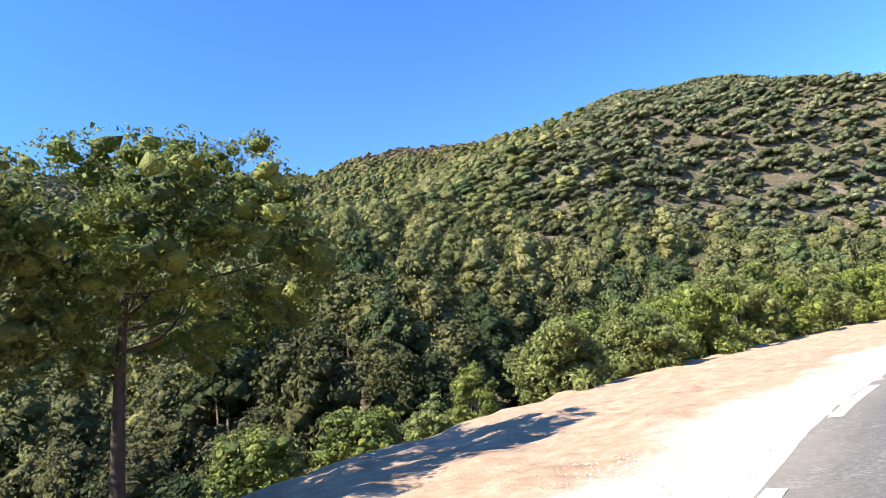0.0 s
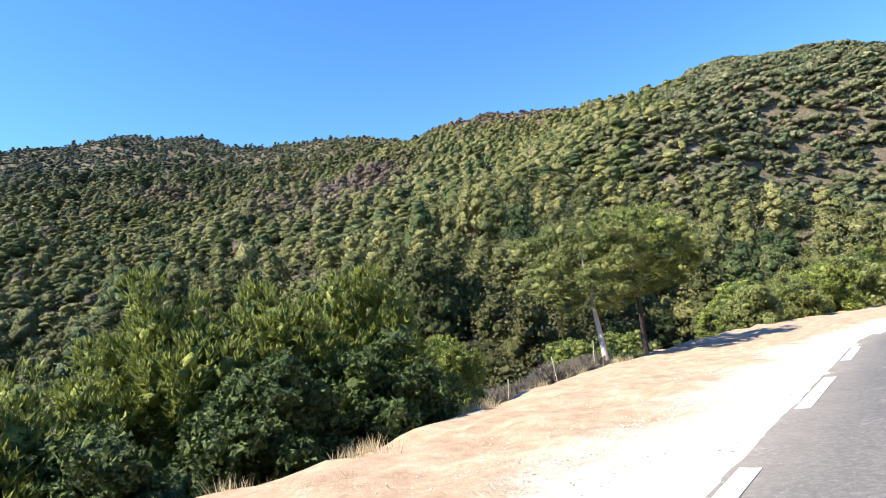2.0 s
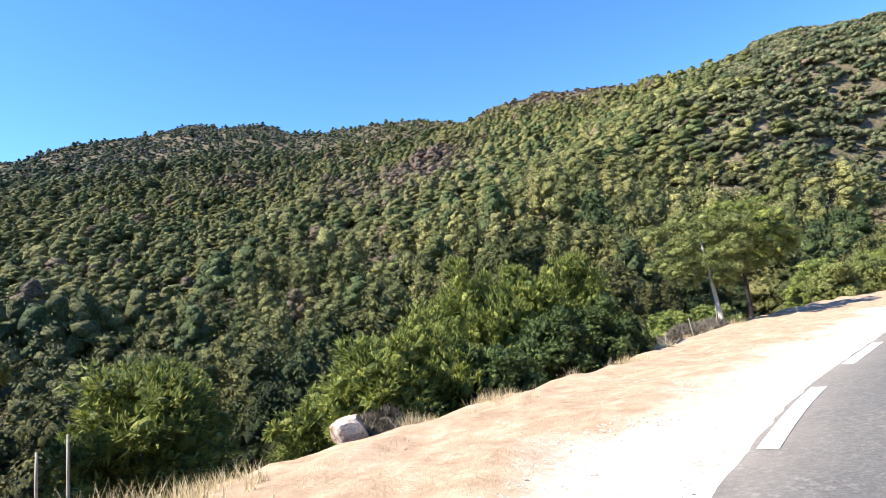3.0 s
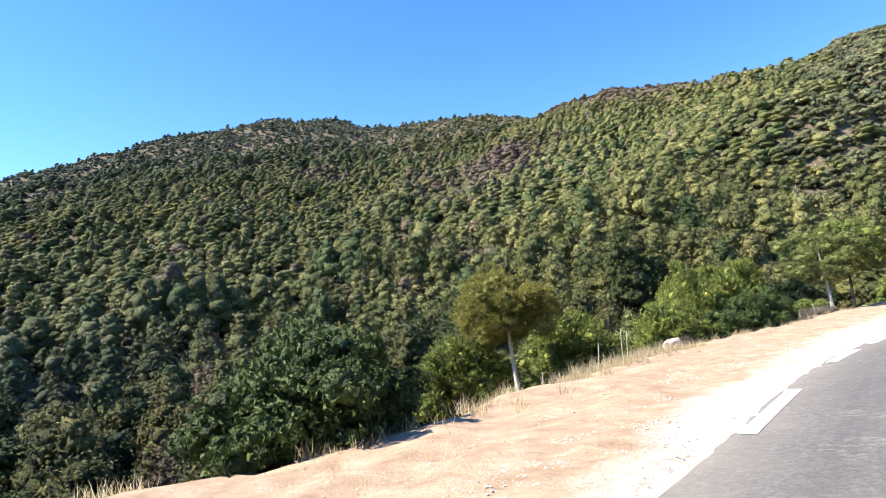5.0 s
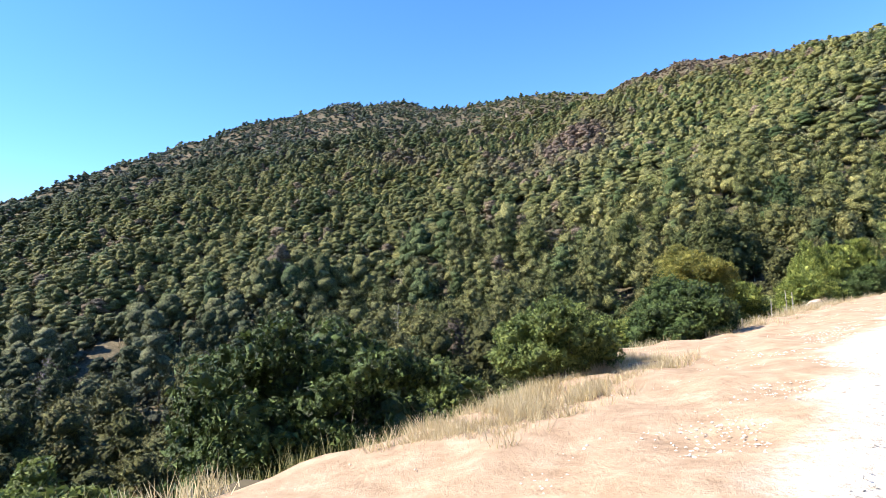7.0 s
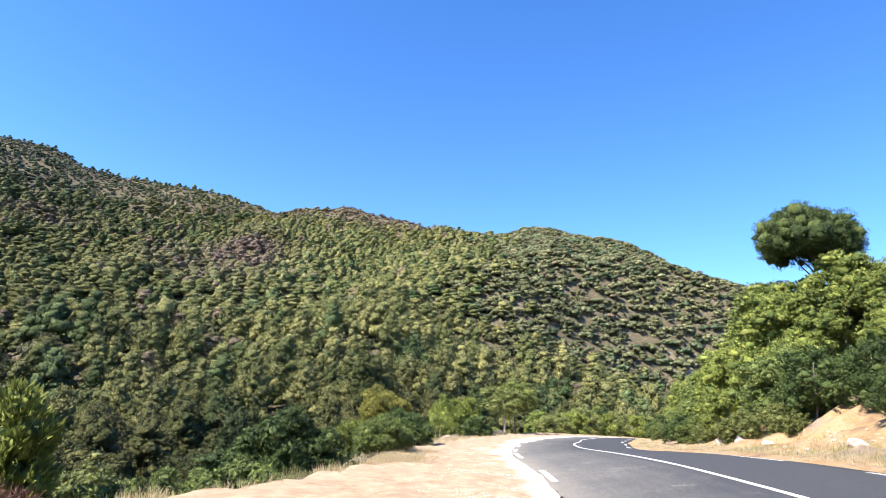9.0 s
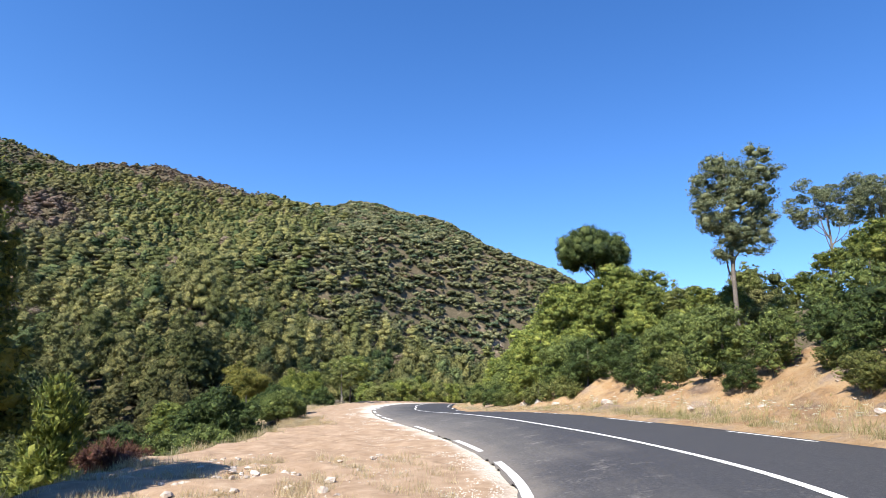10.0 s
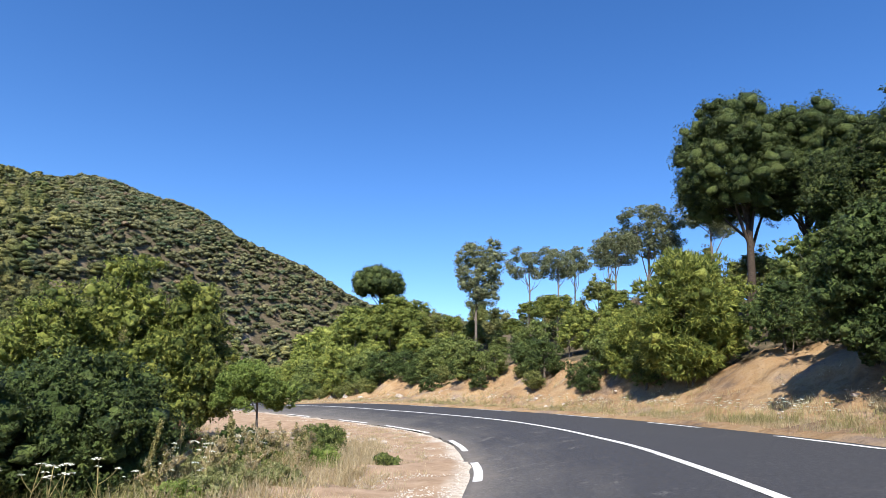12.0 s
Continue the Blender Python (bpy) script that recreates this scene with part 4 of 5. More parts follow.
# ---- copies over the slopes near the road ----
kit = {}
for key, args in {
    "pine_a": dict(height=5.6, crown=(1.5, 1.5, 1.9), material=M_PINE, bark=M_BARK_GREY, stem=0.10, n_clump=48, clump=0.44, kind="leaf", bare=0.4, top=3.7),
    "pine_b": dict(height=6.2, crown=(1.6, 1.6, 2.0), material=M_OAK, bark=M_BARK_GREY, stem=0.11, n_clump=48, clump=0.44, kind="leaf", bare=0.4, top=4.2),
    "pine_c": dict(height=4.4, crown=(1.45, 1.45, 1.8), material=M_YOUNG, bark=M_BARK_GREY, stem=0.08, n_clump=46, clump=0.44, kind="leaf", bare=0.15, low=-0.85, top=2.2, upright=0.6),
    "dark_a": dict(height=2.8, crown=(1.4, 1.4, 1.3), material=M_MASTIC, bark=M_BARK_GREY, stem=0.06, n_clump=44, clump=0.42, bare=0.05, low=-0.85, kind="leaf"),
    "green_a": dict(height=3.4, crown=(1.5, 1.5, 1.6), material=M_BRIGHT, bark=M_BARK_GREY, stem=0.06, n_clump=48, clump=0.44, bare=0.05, low=-0.85, kind="leaf"),
    "grey_a": dict(height=2.6, crown=(1.4, 1.4, 1.2), material=M_OAK, bark=M_BARK_GREY, stem=0.06, n_clump=44, clump=0.42, bare=0.05, low=-0.85, kind="leaf"),
}.items():
    kit[key] = dict(args, blades=3, slim=0.16, core=0.68, most=4300, leaf=0.125, coarse="pine" not in key)
LABELS = {"pine_a": ("slope_pine", "green pine on the slope below the road", "tree"), "pine_b": ("slope_pine", "grey-green pine on the slope", "tree"),
          "pine_c": ("slope_pine", "bushy yellow-green young pine on the slope", "tree"), "dark_a": ("slope_bush", "dark green mastic bush on the slope", "bush"),
          "green_a": ("slope_bush", "fresh green leafy bush on the slope", "bush"), "grey_a": ("slope_bush", "grey-green scrub bush on the slope", "bush")}
first_of = {}


def plant(key, x, y, size, turn, sink=0.1, group="trees and bushes of the slopes"):
    """The first of a kind is built, the others are copies of it."""
    z = float(land_z(np.array([x]), np.array([y]), under=False)[0]) - sink
    m = Matrix.Translation((x, y, z)) @ Matrix.Rotation(turn, 4, "Z")
    if key not in first_of:
        nm, lab, cat = LABELS[key]
        first_of[key] = tree(nm, (x, y, z), label=lab, category=cat, seed=len(first_of) + 200, limbs=6, group=group, **kit[key])
        ob = first_of[key]
    else:
        ob = copy_thing(first_of[key], m)
    ob.matrix_world = m @ Matrix.Scale(size, 4)
    return ob


rng = np.random.RandomState(5)
for s in np.arange(-12, 128, 3.8):
    for d in (3.5, 8, 12.5):
        if rng.uniform() < 0.22 or (d < 6 and rng.uniform() < 0.45):
            continue
        ss, dd = s + rng.uniform(-1.4, 1.4), d + rng.uniform(-1.7, 1.7)
        w = float(shoulder_width(np.array(ss)))
        x, y = on_road(ss, -(w + dd))
        if math.hypot(x + 38, y + 50) < 9 or math.hypot(x + 14, y - 2.5) < 5.0 or math.hypot(x + 5, y - 15.5) < 3.2 or math.hypot(x + 22.5, y + 8) < 3.2 or math.hypot(x + 33.5, y + 38) < 5.5:
            continue
        near = dd < 6
        key = rng.choice(["grey_a", "dark_a", "green_a", "pine_c"]) if near else rng.choice(["pine_a", "pine_b", "pine_c", "dark_a", "grey_a", "pine_a"])
        plant(key, float(x), float(y), rng.uniform(0.45, 0.7) if near else rng.uniform(0.75, 1.25), rng.uniform(0, 6.28))

# the wood above the cutting
for s in np.arange(40, 150, 2.2):
    for lat, keys, lo, hi, skip in ((11.3, ["dark_a", "green_a", "grey_a"], 0.4, 0.7, 0.35), (12.6, ["dark_a", "green_a", "dark_a", "pine_c"], 0.7, 1.05, 0.2), (15.4, ["green_a", "pine_c", "dark_a", "pine_c"], 1.0, 1.4, 0.1),
                                    (18.6, ["pine_c", "pine_a", "green_a", "pine_c"], 0.85, 1.15, 0.1), (21.6, ["pine_c", "pine_a", "dark_a", "pine_b"], 0.8, 1.1, 0.2)):
        if rng.uniform() < skip:
            continue
        ss, ll = s + rng.uniform(-1.2, 1.2), lat + rng.uniform(-1.0, 1.0)
        if ss > 124 and ss < 131 and lat < 12:
            continue
        x, y = on_road(ss, ll)
        grow = 1.3 if ss < 84 and lat > 15 else 0.72 if ss < 122 and lat > 15 else 1.0
        plant(str(rng.choice(keys)), float(x), float(y), rng.uniform(lo, hi) * grow, rng.uniform(0, 6.28), 0.2, "trees and bushes above the cutting")

for s in np.arange(46, 95, 2.4):
    for lat, keys, lo, hi in ((8.9, ["pine_c", "green_a", "grey_a", "dark_a"], 0.45, 0.8), (11.0, ["pine_c", "green_a", "pine_c"], 0.85, 1.2)):
        if rng.uniform() < (0.35 if lat < 10 else 0.2):
            continue
        x, y = on_road(s + rng.uniform(-1, 1), lat + rng.uniform(-0.5, 0.7))
        plant(str(rng.choice(keys)), float(x), float(y), rng.uniform(lo, hi), rng.uniform(0, 6.28), 0.2, "trees and bushes above the cutting")

bush((-21.6, -62.2), 5.4, 2.3, M_YOUNG, "broad bushy young pine hanging over the cutting", 74, 0.3, 120, 0.55, "needle", group="trees and bushes above the cutting")
bush((-18.5, -58.9), 2.8, 1.3, M_YOUNG, "bushy young pine at the edge of the cutting", 75, 0.28, 70, 0.42, "needle", group="trees and bushes above the cutting")
bush((-29.7, -69.5), 4.2, 1.75, M_MASTIC, "dark green bush standing in the cutting", 76, 0.16, 120, 0.45, group="trees and bushes above the cutting")
bush((-30.6, -72.0), 3.6, 1.8, M_MASTIC, "dark green bush standing in the cutting", 77, 0.16, 120, 0.45, group="trees and bushes above the cutting")

for x, y, size in ((-2.6, -26.8, 1.2), (1.6, -28.2, 1.25), (-0.6, -29.6, 1.1), (3.0, -25.0, 1.2), (-1.4, -23.6, 1.5), (-3.4, -24.6, 1.35), (0.2, -26.6, 1.5)):
    plant("pine_a", x, y, size, x * 3.0, 0.2, "trees and bushes above the cutting")

# tall pines on the hill
tree("tall_pine", (-6.77, -41.68), 11.0, (1.8, 1.8, 2.9), M_GREYPINE, M_BARK_GREY, "tall slender pine with a forked grey trunk", stem=0.15, lean=(-0.9, -0.2), leaf=0.085, kind="leaf", core=0.64, cover=1.5, n_clump=130,
     clump=0.46, seed=81, bare=0.4, group="tall pines on the hill", stems=1, top=7.5, cone=-0.22, inner=0.55, low=-0.95, off=(0.3, -0.2), limbs=14)
tree("umbrella_pine", (0.3, -24.9), 11.6, (2.75, 2.75, 1.75), M_PINE_DARK, M_BARK_DARK, "umbrella pine with a dense rounded crown", stem=0.22, leaf=0.09, kind="leaf", core=0.8, cover=1.7, lumpy=0.1, flat=0.9, n_clump=260, clump=0.6, seed=82,
     bare=0.65, group="tall pines on the hill", low=-0.65, top=9.4, lean=(-0.85, 0.2))
for k, (x, y, h, r, cz) in enumerate([(9.2, -37.9, 10.2, 2.6, 7.6), (11.8, -40.2, 9.8, 2.5, 7.4), (-13.2, -58.3, 9.6, 1.9, 7.0), (20.0, -43.0, 11.5, 2.3, 9.2), (16.0, -40.5, 10.5, 1.9, 8.2), (4.0, -50.0, 9.0, 1.9, 6.8), (-7.5, -60.5, 9.6, 2.0, 7.2)]):
    tree("tall_pine", (x, y), h, (r, r, 1.8), M_GREYPINE, M_BARK_GREY, "thin grey pine with a sparse crown", stem=0.13, leaf=0.09, kind="leaf", n_clump=54, clump=0.46, seed=83 + k, bare=0.5,
         group="tall pines on the hill", inner=0.6, top=cz, low=-0.9, core=0.4, limbs=14)
tree("broad_pine", (-15.5, -63.6), 13.0, (3.0, 3.0, 3.4), M_PINE_DARK, M_BARK_DARK, "large broad pine with a dark dense crown", stem=0.26, leaf=0.105, n_clump=240, clump=0.7, lumpy=0.16, flat=0.85, core=0.75, seed=91,
     bare=0.42, group="tall pines on the hill", kind="leaf", limbs=22, top=9.4, lean=(-0.1, -0.1), low=-0.9, inner=0.6, most=36000)
tree("broad_pine", (-14.2, -66.2), 11.8, (3.3, 3.3, 3.3), M_PINE_DARK, M_BARK_DARK, "large broad pine with a dark dense crown", stem=0.24, leaf=0.105, n_clump=240, clump=0.7, lumpy=0.16, flat=0.85, core=0.75, seed=92,
     bare=0.42, group="tall pines on the hill", kind="leaf", limbs=22, top=8.4, lean=(0.5, -0.8), low=-0.9, inner=0.6, most=36000)
tree("broad_pine", (-19.6, -69.2), 9.0, (2.4, 2.4, 3.0), M_PINE_DARK, M_BARK_DARK, "large dark pine hung with leaves down to the ground", stem=0.2, leaf=0.13, n_clump=120, clump=0.6, seed=93,
     bare=0.3, group="tall pines on the hill", kind="leaf", limbs=12, top=5.0, low=-0.9)
tree("broad_pine", (-13.0, -71.0), 10.2, (2.8, 2.8, 3.0), M_PINE_DARK, M_BARK_DARK, "large dark pine on the hill", stem=0.2, leaf=0.13, n_clump=110, clump=0.65, seed=94,
     bare=0.35, group="tall pines on the hill", kind="leaf", limbs=12, top=6.7, low=-0.9)


def boulder(at, size, mat, label, seed, name="rock", group="stones of the cutting"):
    r = np.random.RandomState(seed)
    bm = bmesh.new()
    bmesh.ops.create_icosphere(bm, subdivisions=3, radius=1)
    ph = r.uniform(0, 6.28, (6, 3))
    cuts = unit(14, r)
    for v in bm.verts:
        p = np.array(v.co)
        for c in cuts:
            over = p @ c - 0.66
            if over > 0:
                p = p - c * over * 0.97
        n = sum(math.sin(p @ (unit(1, np.random.RandomState(k + seed))[0] * 4.5) + ph[k, 0]) for k in range(3)) * 0.035
        v.co = Vector((p * (1 + n) * np.array(size)).tolist())
    me = bpy.data.meshes.new(name)
    bm.to_mesh(me)
    bm.free()
    me.materials.append(mat)
    ob = new(name, me)
    ob.matrix_world = pose(*at, 0, 0, r.uniform(0, 360))
    return tagged(ob, label, "rock", group)


boulder((-17.1, -4.3, -0.62), (0.56, 0.42, 0.42), M_ROCK_RED, "pale boulder with red veins on the shoulder's edge", 1, "boulder", "")

# ---- grass, flowers, stones and sticks ----


def grass(name, spots, tall, material, label, seed, blades=15):
    """Tufts of thin blades at spots (x, y)."""
    r = np.random.RandomState(seed)
    n = len(spots)
    z = land_z(spots[:, 0], spots[:, 1], under=False) - 0.02
    c = np.repeat(np.c_[spots, z], blades, 0)
    m = len(c)
    c[:, :2] += r.normal(0, 0.07, (m, 2))
    h = tall * r.uniform(0.45, 1.25, m) * np.repeat(r.uniform(0.6, 1.3, n), blades)
    lean = r.normal(0, 0.33, (m, 2)) * h[:, None]
    a = r.uniform(0, 6.28, m)
    w = np.stack([np.cos(a), np.sin(a), 0 * a], 1) * (0.004 + 0.014 * tall)
    tip = c + np.c_[lean, h]
    v = np.stack([c - w, c + w, tip], 1).reshape(-1, 3)
    ob = mesh_object(name, v, np.arange(m * 3).reshape(m, 3), material)
    return tagged(ob, label, "grass", kind="stuff")


def spots_on(seed, n, s0, s1, lat_of, patch=1.6, least=-0.3):
    r = np.random.RandomState(seed)
    s = r.uniform(s0, s1, n)
    lat = lat_of(s, r)
    xy = on_road(s, lat)
    return xy[wave(xy[:, 0], xy[:, 1], patch, seed) > least]


grass("dry_grass", spots_on(1, 2600, 48, 128, lambda s, r: -(shoulder_width(s) + r.normal(0.6, 0.55, len(s))), 3.2, 0.15), 0.24, M_GRASS, "short dry straw-coloured grass along the drop", 1)
grass("dry_grass", spots_on(2, 2000, 95.5, 103, lambda s, r: -r.triangular(3.0, 4.7, 5.4, len(s)), 1.2, 0.0), 0.2, M_GRASS, "dry straw-coloured grass along the drop", 2)
grass("dry_grass", spots_on(3, 320, 76, 83, lambda s, r: -(shoulder_width(s) + 0.8 + r.normal(0, 0.5, len(s))), 1.2, -0.5), 0.36, M_GRASS, "pale feathery dry grass beside a boulder", 3)
grass("dry_grass", spots_on(4, 4600, 115, 146, lambda s, r: -r.uniform(1.0, 7.5, len(s)), 1.3, 0.1), 0.15, M_GRASS, "short dry yellow grass inside the bend", 4)
grass("dry_grass", spots_on(14, 1100, 126.5, 140, lambda s, r: -r.uniform(2.2, 4.8, len(s)), 1.1, 0.1), 0.34, M_GRASS, "tall pale dry grass among weeds inside the bend", 14, 22)
grass("green_grass", spots_on(5, 2600, 130, 148, lambda s, r: -r.uniform(3.6, 7.4, len(s)), 1.2, -0.2), 0.34, M_GREENGRASS, "half-green weeds and grass inside the bend", 5)
grass("verge_grass", spots_on(6, 4200, 62, 150, lambda s, r: 6.8 + np.abs(r.normal(0, 1.2, len(s))), 2.2, -0.35), 0.2, M_GRASS, "dry grass below the cutting", 6)
grass("verge_grass", spots_on(9, 1500, 100, 150, lambda s, r: 7.0 + np.abs(r.normal(0, 1.3, len(s))), 1.8, 0.0), 0.3, M_GREENGRASS, "half-green weeds below the cutting", 9)
grass("verge_grass", spots_on(7, 1900, 84, 150, lambda s, r: 8.6 + np.abs(r.normal(0, 1.6, len(s))), 2.0, 0.1), 0.24, M_GRASS, "dry grass on the cutting", 7)
grass("green_grass", spots_on(8, 700, 101, 116, lambda s, r: -(shoulder_width(s) + 1.0 + np.abs(r.normal(0, 0.7, len(s)))), 1.5, -0.3), 0.4, M_GREENGRASS, "green weeds at the foot of the bushes", 8)


def wild_carrot(at, height, seed, size=0.06):
    """A stalk with a flat white flower head and a few thin side stems."""
    r = np.random.RandomState(seed)
    root = new("wild_carrot")
    root.matrix_world = pose(*at)
    top = np.array([*(r.normal(0, 0.06, 2) * height), height])
    pts = limb_points((0, 0, -0.05), top, r, 0.05, 6)
    v, f = tube(pts, np.linspace(0.006, 0.004, 6), 5)
    stalk = mesh_object("stalk", v, f, M_STALK, root, True)
    heads = [(top, size, stalk)]
    for k in range(2):
        a = pts[3]
        b = a + np.array([r.normal(0, 0.1), r.normal(0, 0.1), height * 0.3])
        v, f = tube(limb_points(a, b, r, 0.05, 4), np.linspace(0.004, 0.003, 4), 4)
        side = mesh_object("side_stalk", v, f, M_STALK, root, True)
        heads.append((b, size * 0.7, side))
    for c, rad, stem in heads:
        n = 26
        ang, rr = r.uniform(0, 6.28, n), rad * np.sqrt(r.uniform(0, 1, n))
        p = c + np.c_[np.cos(ang) * rr, np.sin(ang) * rr, 0.25 * rad - 0.35 * rr**2 / rad]
        lv, lf = leaves(p, np.tile([0, 0, 1.0], (n, 1)), rad * 0.55, r, 0.9, 4, 2.5)
        mesh_object("flower_head", lv, lf, M_FLOWER, stem)
    return tagged(root, "wild carrot with flat white flower heads", "flower", "wild carrots along the road")


carrots = [wild_carrot((0, 0, 0), 0.62, 300 + k, 0.06) for k in range(3)]
r = np.random.RandomState(17)
spots = [(s, lat, r.uniform(0.8, 1.35)) for s, lat in zip(r.uniform(132, 142, 44), -r.uniform(4.2, 6.8, 44))]
spots += [(s, lat, r.uniform(0.7, 1.2)) for s, lat in zip(r.uniform(104, 134, 130), 7.3 + np.abs(r.normal(0, 0.7, 130)))]
for k, (s, lat, size) in enumerate(spots):
    x, y = (float(q) for q in on_road(s, lat))
    z = float(land_z(np.array([x]), np.array([y]), under=False)[0])
    big = 0.9 if lat > 0 else 1.0
    m = pose(x, y, z, 0, 0, r.uniform(0, 360))
    ob = carrots[k] if k < 3 else copy_thing(carrots[k % 3], m)
    ob.matrix_world = m @ Matrix.Scale(size * big, 4)


def mullein(at, height, seed):
    r = np.random.RandomState(seed)
    root = new("mullein")
    root.matrix_world = pose(*at)
    pts = limb_points((0, 0, -0.05), (r.normal(0, 0.12), r.normal(0, 0.12), height), r, 0.03, 8)
    v, f = tube(pts, np.linspace(0.016, 0.008, 8), 6)
    mesh_object("stalk", v, f, M_STALK, root, True)
    t = r.uniform(0.25, 1, 260) ** 0.8
    c = np.stack([np.interp(t, np.linspace(0, 1, 8), pts[:, j]) for j in range(3)], 1)
    d = unit(260, r)
    v, f = leaves(c + d * 0.035, d, 0.05, r, 0.7)
    mesh_object("flower_spike", v, f, M_GREENGRASS, root)
    d = unit(60, r) * np.array([1, 1, 0.3])
    v, f = leaves(d * r.uniform(0.08, 0.3, (60, 1)) + np.array([0, 0, 0.12]), d + np.array([0, 0, 1]), 0.22, r, 0.35)
    mesh_object("leaf_rosette", v, f, M_OAK, root)
    return tagged(root, "tall dry mullein stalk with a leafy spike", "plant", "mulleins inside the bend")


def thistle(at, height, seed):
    """A dry branched thistle: a stem, its side branches and spiny heads."""
    r = np.random.RandomState(seed)
    root = new("thistle")
    root.matrix_world = pose(*at)
    pts = limb_points((0, 0, -0.05), (r.normal(0, 0.08), r.normal(0, 0.08), height), r, 0.04, 7)
    v, f = tube(pts, np.linspace(0.012, 0.006, 7), 5)
    mesh_object("stem", v, f, M_GRASS, root, True)
    for k in range(9):
        a = pts[r.randint(1, 6)]
        b = a + unit(1, r)[0] * np.array([1, 1, 0.3]) * r.uniform(0.15, 0.35) + np.array([0, 0, r.uniform(0.1, 0.3)])
        v, f = tube(limb_points(a, b, r, 0.1, 4), np.linspace(0.007, 0.004, 4), 4)
        branch = mesh_object("branch", v, f, M_GRASS, root, True)
        d = unit(26, r)
        v, f = sprays(b + d * 0.01, d, 0.06, r, 2, 0.12, 0.4)
        mesh_object("spiny_head", v, f, M_GRASS, branch)
        t = r.uniform(0, 1, (40, 1))
        v, f = leaves(a + (b - a) * t + unit(40, r) * 0.03, unit(40, r), 0.07, r, 0.4, 3)
        mesh_object("foliage", v, f, M_GRASS if k % 2 else M_GREENGRASS, root)
    return tagged(root, "dry straw-coloured branched thistle among weeds", "plant", "thistles inside the bend")


for k, (s, lat, h) in enumerate([(135.2, -4.4, 0.95), (135.9, -4.9, 0.8), (134.6, -4.1, 0.7), (136.6, -4.6, 0.75), (133.6, -4.9, 0.7), (137.6, -5.0, 0.8), (138.8, -4.4, 0.6), (132.6, -4.3, 0.6),
                                   (134.1, -3.5, 0.75), (135.0, -3.8, 0.85), (136.2, -4.0, 0.7), (133.2, -3.7, 0.6), (137.0, -4.1, 0.6), (134.8, -5.2, 0.8), (136.0, -5.5, 0.9), (133.0, -5.4, 0.7), (135.6, -3.3, 0.5), (134.0, -4.5, 0.9)]):
    x, y = (float(q) for q in on_road(s, lat))
    thistle((x, y, float(land_z(np.array([x]), np.array([y]), under=False)[0])), h, 430 + k)
for k, (s, lat, h) in enumerate([(135.5, -4.6, 1.25), (134.2, -4.9, 1.1), (131.2, -4.4, 0.9), (138.5, -4.7, 1.2)]):
    x, y = (float(q) for q in on_road(s, lat))
    mullein((x, y, float(land_z(np.array([x]), np.array([y]), under=False)[0])), h, 400 + k)


def stone_field(name, spots, lo, hi, mat, label, seed, lift=0.0):
    r = np.random.RandomState(seed)
    n = len(spots)
    z = land_z(spots[:, 0], spots[:, 1], under=False) + 0.02 + lift
    size = r.uniform(lo, hi, n) * r.uniform(0.5, 1.0, n)
    shape, sides = (ICO_V, ICO_F) if hi > 0.05 else (OCTA_V, OCTA_F)
    v = shape[None] * size[:, None, None] * r.uniform(0.6, 1.25, (n, len(shape), 1)) * np.array([1.2, 0.9, 0.6])
    turn = r.uniform(0, 6.283, (n, 1))
    v = np.stack([v[..., 0] * np.cos(turn) - v[..., 1] * np.sin(turn), v[..., 0] * np.sin(turn) + v[..., 1] * np.cos(turn), v[..., 2]], -1) + np.c_[spots, z + size * 0.15][:, None]
    f = sides[None] + (np.arange(n) * len(shape))[:, None, None]
    return tagged(mesh_object(name, v.reshape(-1, 3), f.reshape(-1, 3), mat), label, "stones", kind="stuff")


stone_field("gravel", spots_on(61, 24000, 45, 140, lambda s, r: -0.3 - np.abs(r.normal(0, 1.15, len(s))), 3.0, -0.6), 0.008, 0.026, M_CHALK, "loose pale gravel along the asphalt", 61)
stone_field("pebbles", spots_on(62, 2600, 45, 140, lambda s, r: -r.uniform(0.8, 4.9, len(s)), 2.2, -0.2), 0.008, 0.028, M_CLOD, "scattered pebbles on the dirt shoulder", 62)
stone_field("rubble", spots_on(63, 420, 114, 131, lambda s, r: -r.uniform(2.5, 6.5, len(s)), 2.2, 0.1), 0.03, 0.13, M_ROCK, "broken stones in dry grass inside the bend", 63)
stone_field("rubble", spots_on(64, 700, 70, 135, lambda s, r: 7.6 + np.abs(r.normal(0, 2.0, len(s))), 2.2, 0.0), 0.03, 0.12, M_ROCK, "broken stones at the foot of the cutting", 64, 0.03)

for k, (s, lat, a, b, c) in enumerate([(102.8, 9.6, 0.38, 0.3, 0.24), (94.1, 9.4, 0.36, 0.3, 0.34), (112.6, 9.3, 0.26, 0.2, 0.16), (97.5, 9.5, 0.3, 0.25, 0.2), (91.0, 9.3, 0.3, 0.22, 0.26),
                                       (88.5, 9.4, 0.34, 0.26, 0.24), (106.0, 9.8, 0.16, 0.13, 0.1), (109.4, 9.0, 0.17, 0.13, 0.1), (116.0, 9.4, 0.2, 0.15, 0.12), (118.5, 8.9, 0.15, 0.12, 0.1),
                                       (99.5, 9.2, 0.18, 0.14, 0.12), (86.0, 9.2, 0.26, 0.2, 0.2)]):
    x, y = (float(q) for q in on_road(s, lat))
    boulder((x, y, float(land_z(np.array([x]), np.array([y]), under=False)[0]) + c * 0.45), (a, b, c), M_ROCK, "pale limestone block in the ochre cutting", 500 + k)
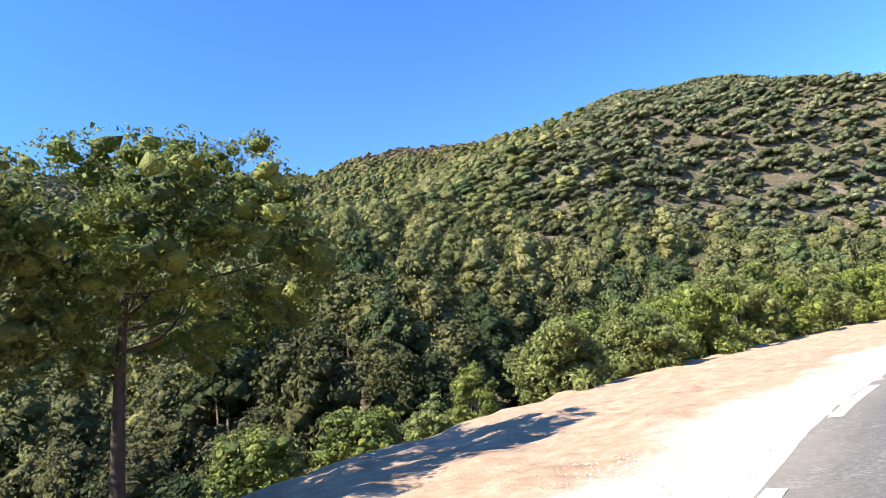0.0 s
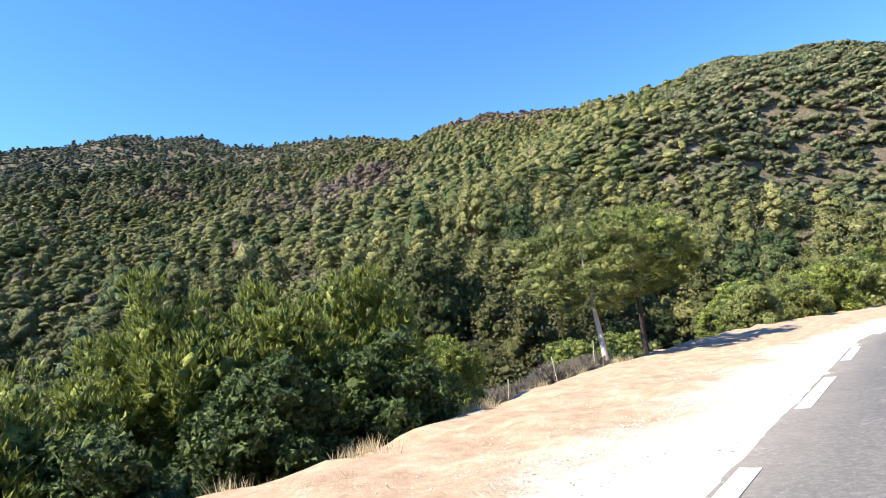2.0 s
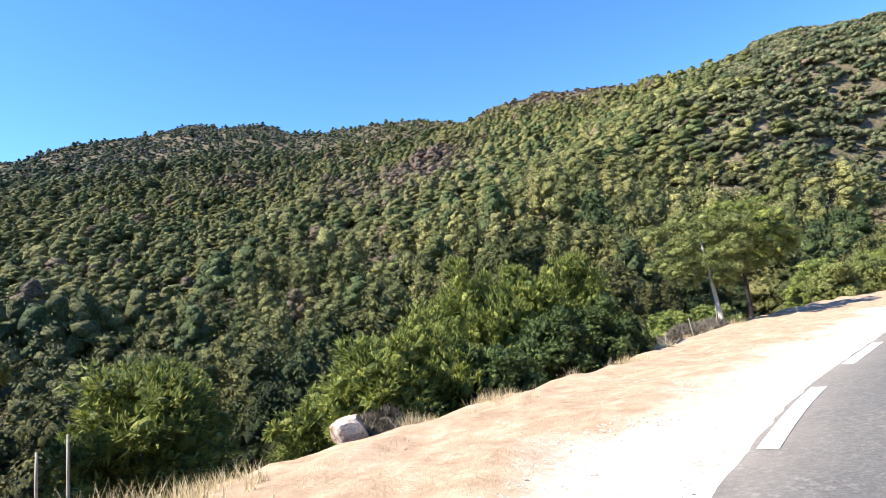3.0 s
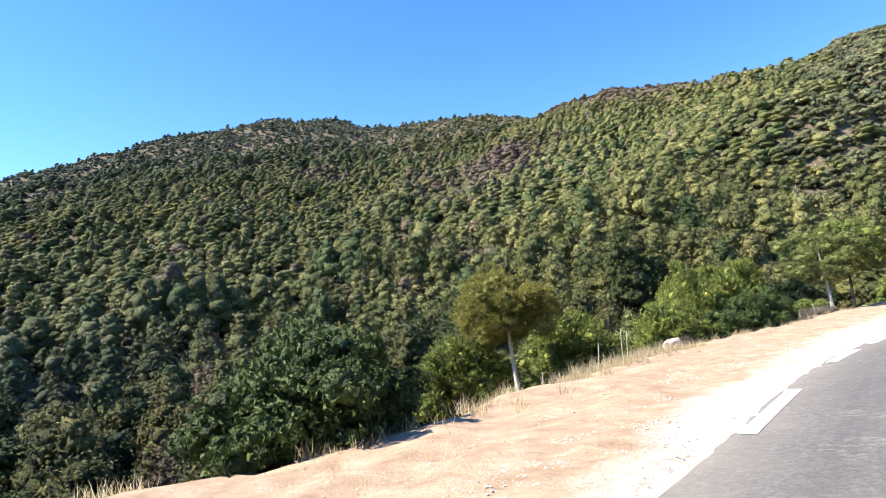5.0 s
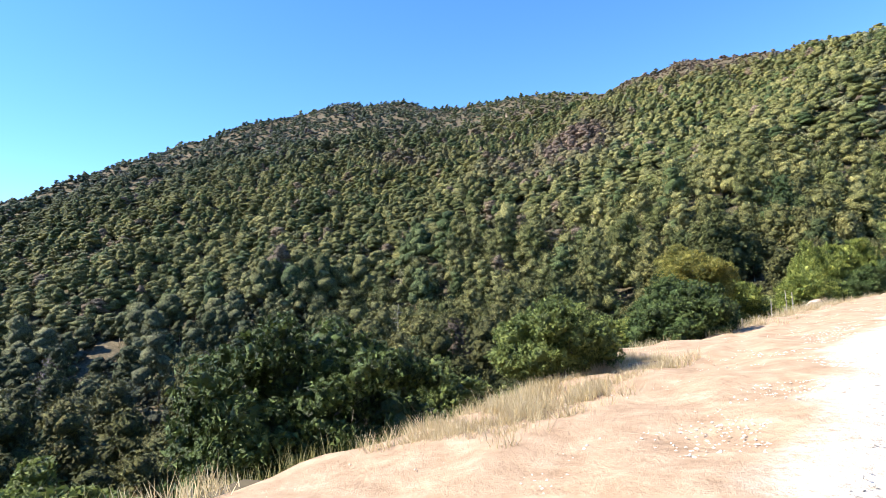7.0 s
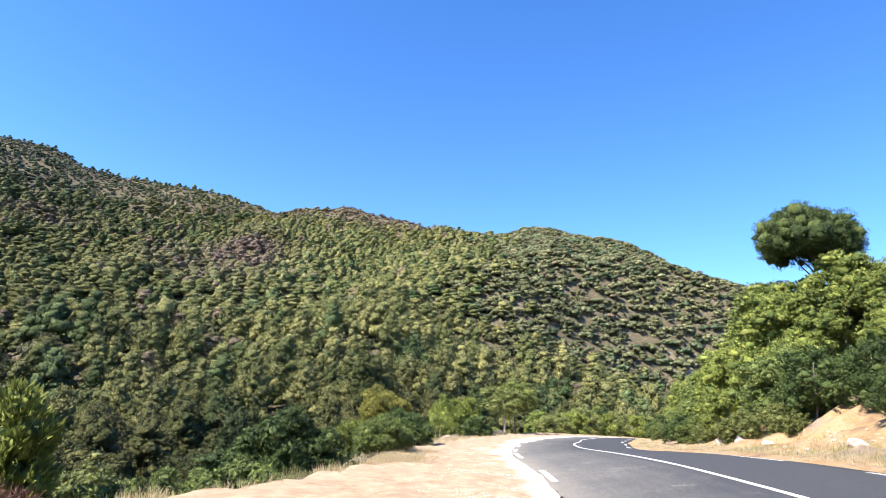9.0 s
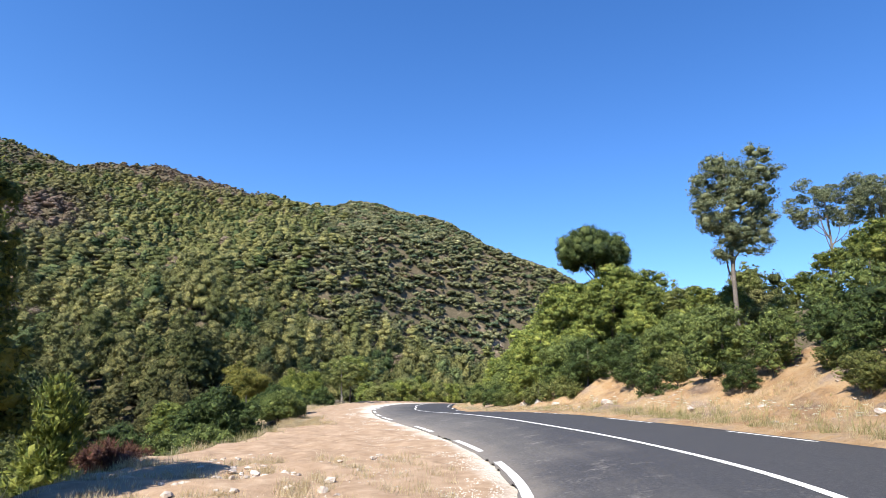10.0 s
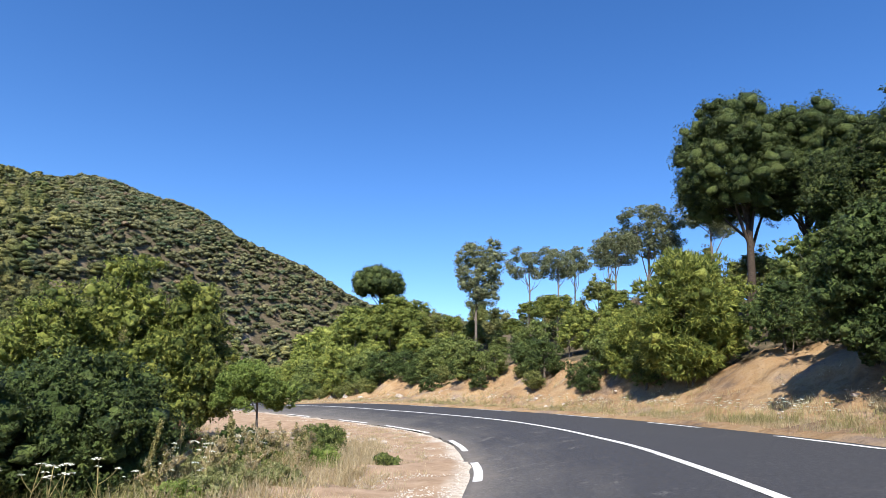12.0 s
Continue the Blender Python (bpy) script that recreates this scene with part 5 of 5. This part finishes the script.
for k, (s, lat, a) in enumerate([(125.2, -2.5, 0.13), (127.8, -3.6, 0.12), (123.0, -3.3, 0.1), (131.8, -2.0, 0.09), (121.0, -3.0, 0.1), (134.6, -2.5, 0.1), (126.4, -2.2, 0.11), (128.9, -2.9, 0.08)]):
    x, y = (float(q) for q in on_road(s, lat))
    boulder((x, y, float(land_z(np.array([x]), np.array([y]), under=False)[0]) + a * 0.5), (a * 1.2, a, a * 0.8), M_ROCK, "pale stone lying in dry grass", 520 + k, "stone", "stones inside the bend")


def stake(at, height, lean, seed, thick=0.022):
    r = np.random.RandomState(seed)
    v, f = tube(limb_points((0, 0, -0.2), (lean[0], lean[1], height), r, 0.02, 6), thick * np.array([1.1, 1, 0.95, 0.9, 0.85, 0.7]), 6)
    ob = mesh_object("fence_stake", v, f, M_WOOD, None, True)
    ob.matrix_world = pose(*at)
    return tagged(ob, "thin weathered wooden fence stake in dry grass", "stake", "old fence stakes")


for k, (x, y, h, lx, ly) in enumerate([(-19.05, -8.9, 1.45, 0.02, 0.05), (-19.9, -9.8, 1.35, 0.14, 0.1), (-18.85, -9.5, 1.2, 0.0, 0.0), (-20.5, -11.2, 0.9, 0.0, 0.05), (-21.3, -12.6, 1.0, 0.03, 0.0),
                                       (-7.6, 11.2, 0.7, -0.12, 0.1), (-9.2, 8.8, 0.65, 0.1, 0.0), (-6.2, 13.2, 0.8, 0.05, 0.0)]):
    stake((x, y, float(land_z(np.array([x]), np.array([y]), under=False)[0])), h * 1.2, (lx, ly), 600 + k)


def dead_tree(at, height, lean, label, seed, name="dead_tree"):
    r = np.random.RandomState(seed)
    root = new(name)
    root.matrix_world = pose(*at)
    tip = np.array([lean[0], lean[1], height])
    pts = limb_points((0, 0, -0.2), tip, r, 0.05, 9)
    v, f = tube(pts, np.linspace(0.16, 0.03, 9), 7)
    trunk = mesh_object("trunk", v, f, M_WOOD, root, True)
    for k in range(9):
        a = pts[r.randint(3, 8)]
        b = a + unit(1, r)[0] * r.uniform(0.7, 1.6) + np.array([0, 0, 0.3])
        v, f = tube(limb_points(a, b, r, 0.15, 5), np.linspace(0.05, 0.012, 5), 5)
        mesh_object("branch", v, f, M_WOOD, trunk, True)
    return tagged(root, label, "dead tree")


dead_tree((-81.0, 48.5, -8.6), 0.9, (4.2, -1.2), "bleached dead trunk fallen among scrub", 701, "fallen_trunk")
dead_tree((-72.5, 60.5, -6.0), 6.5, (0.1, 0.2), "bare grey dead tree standing among pines", 702)
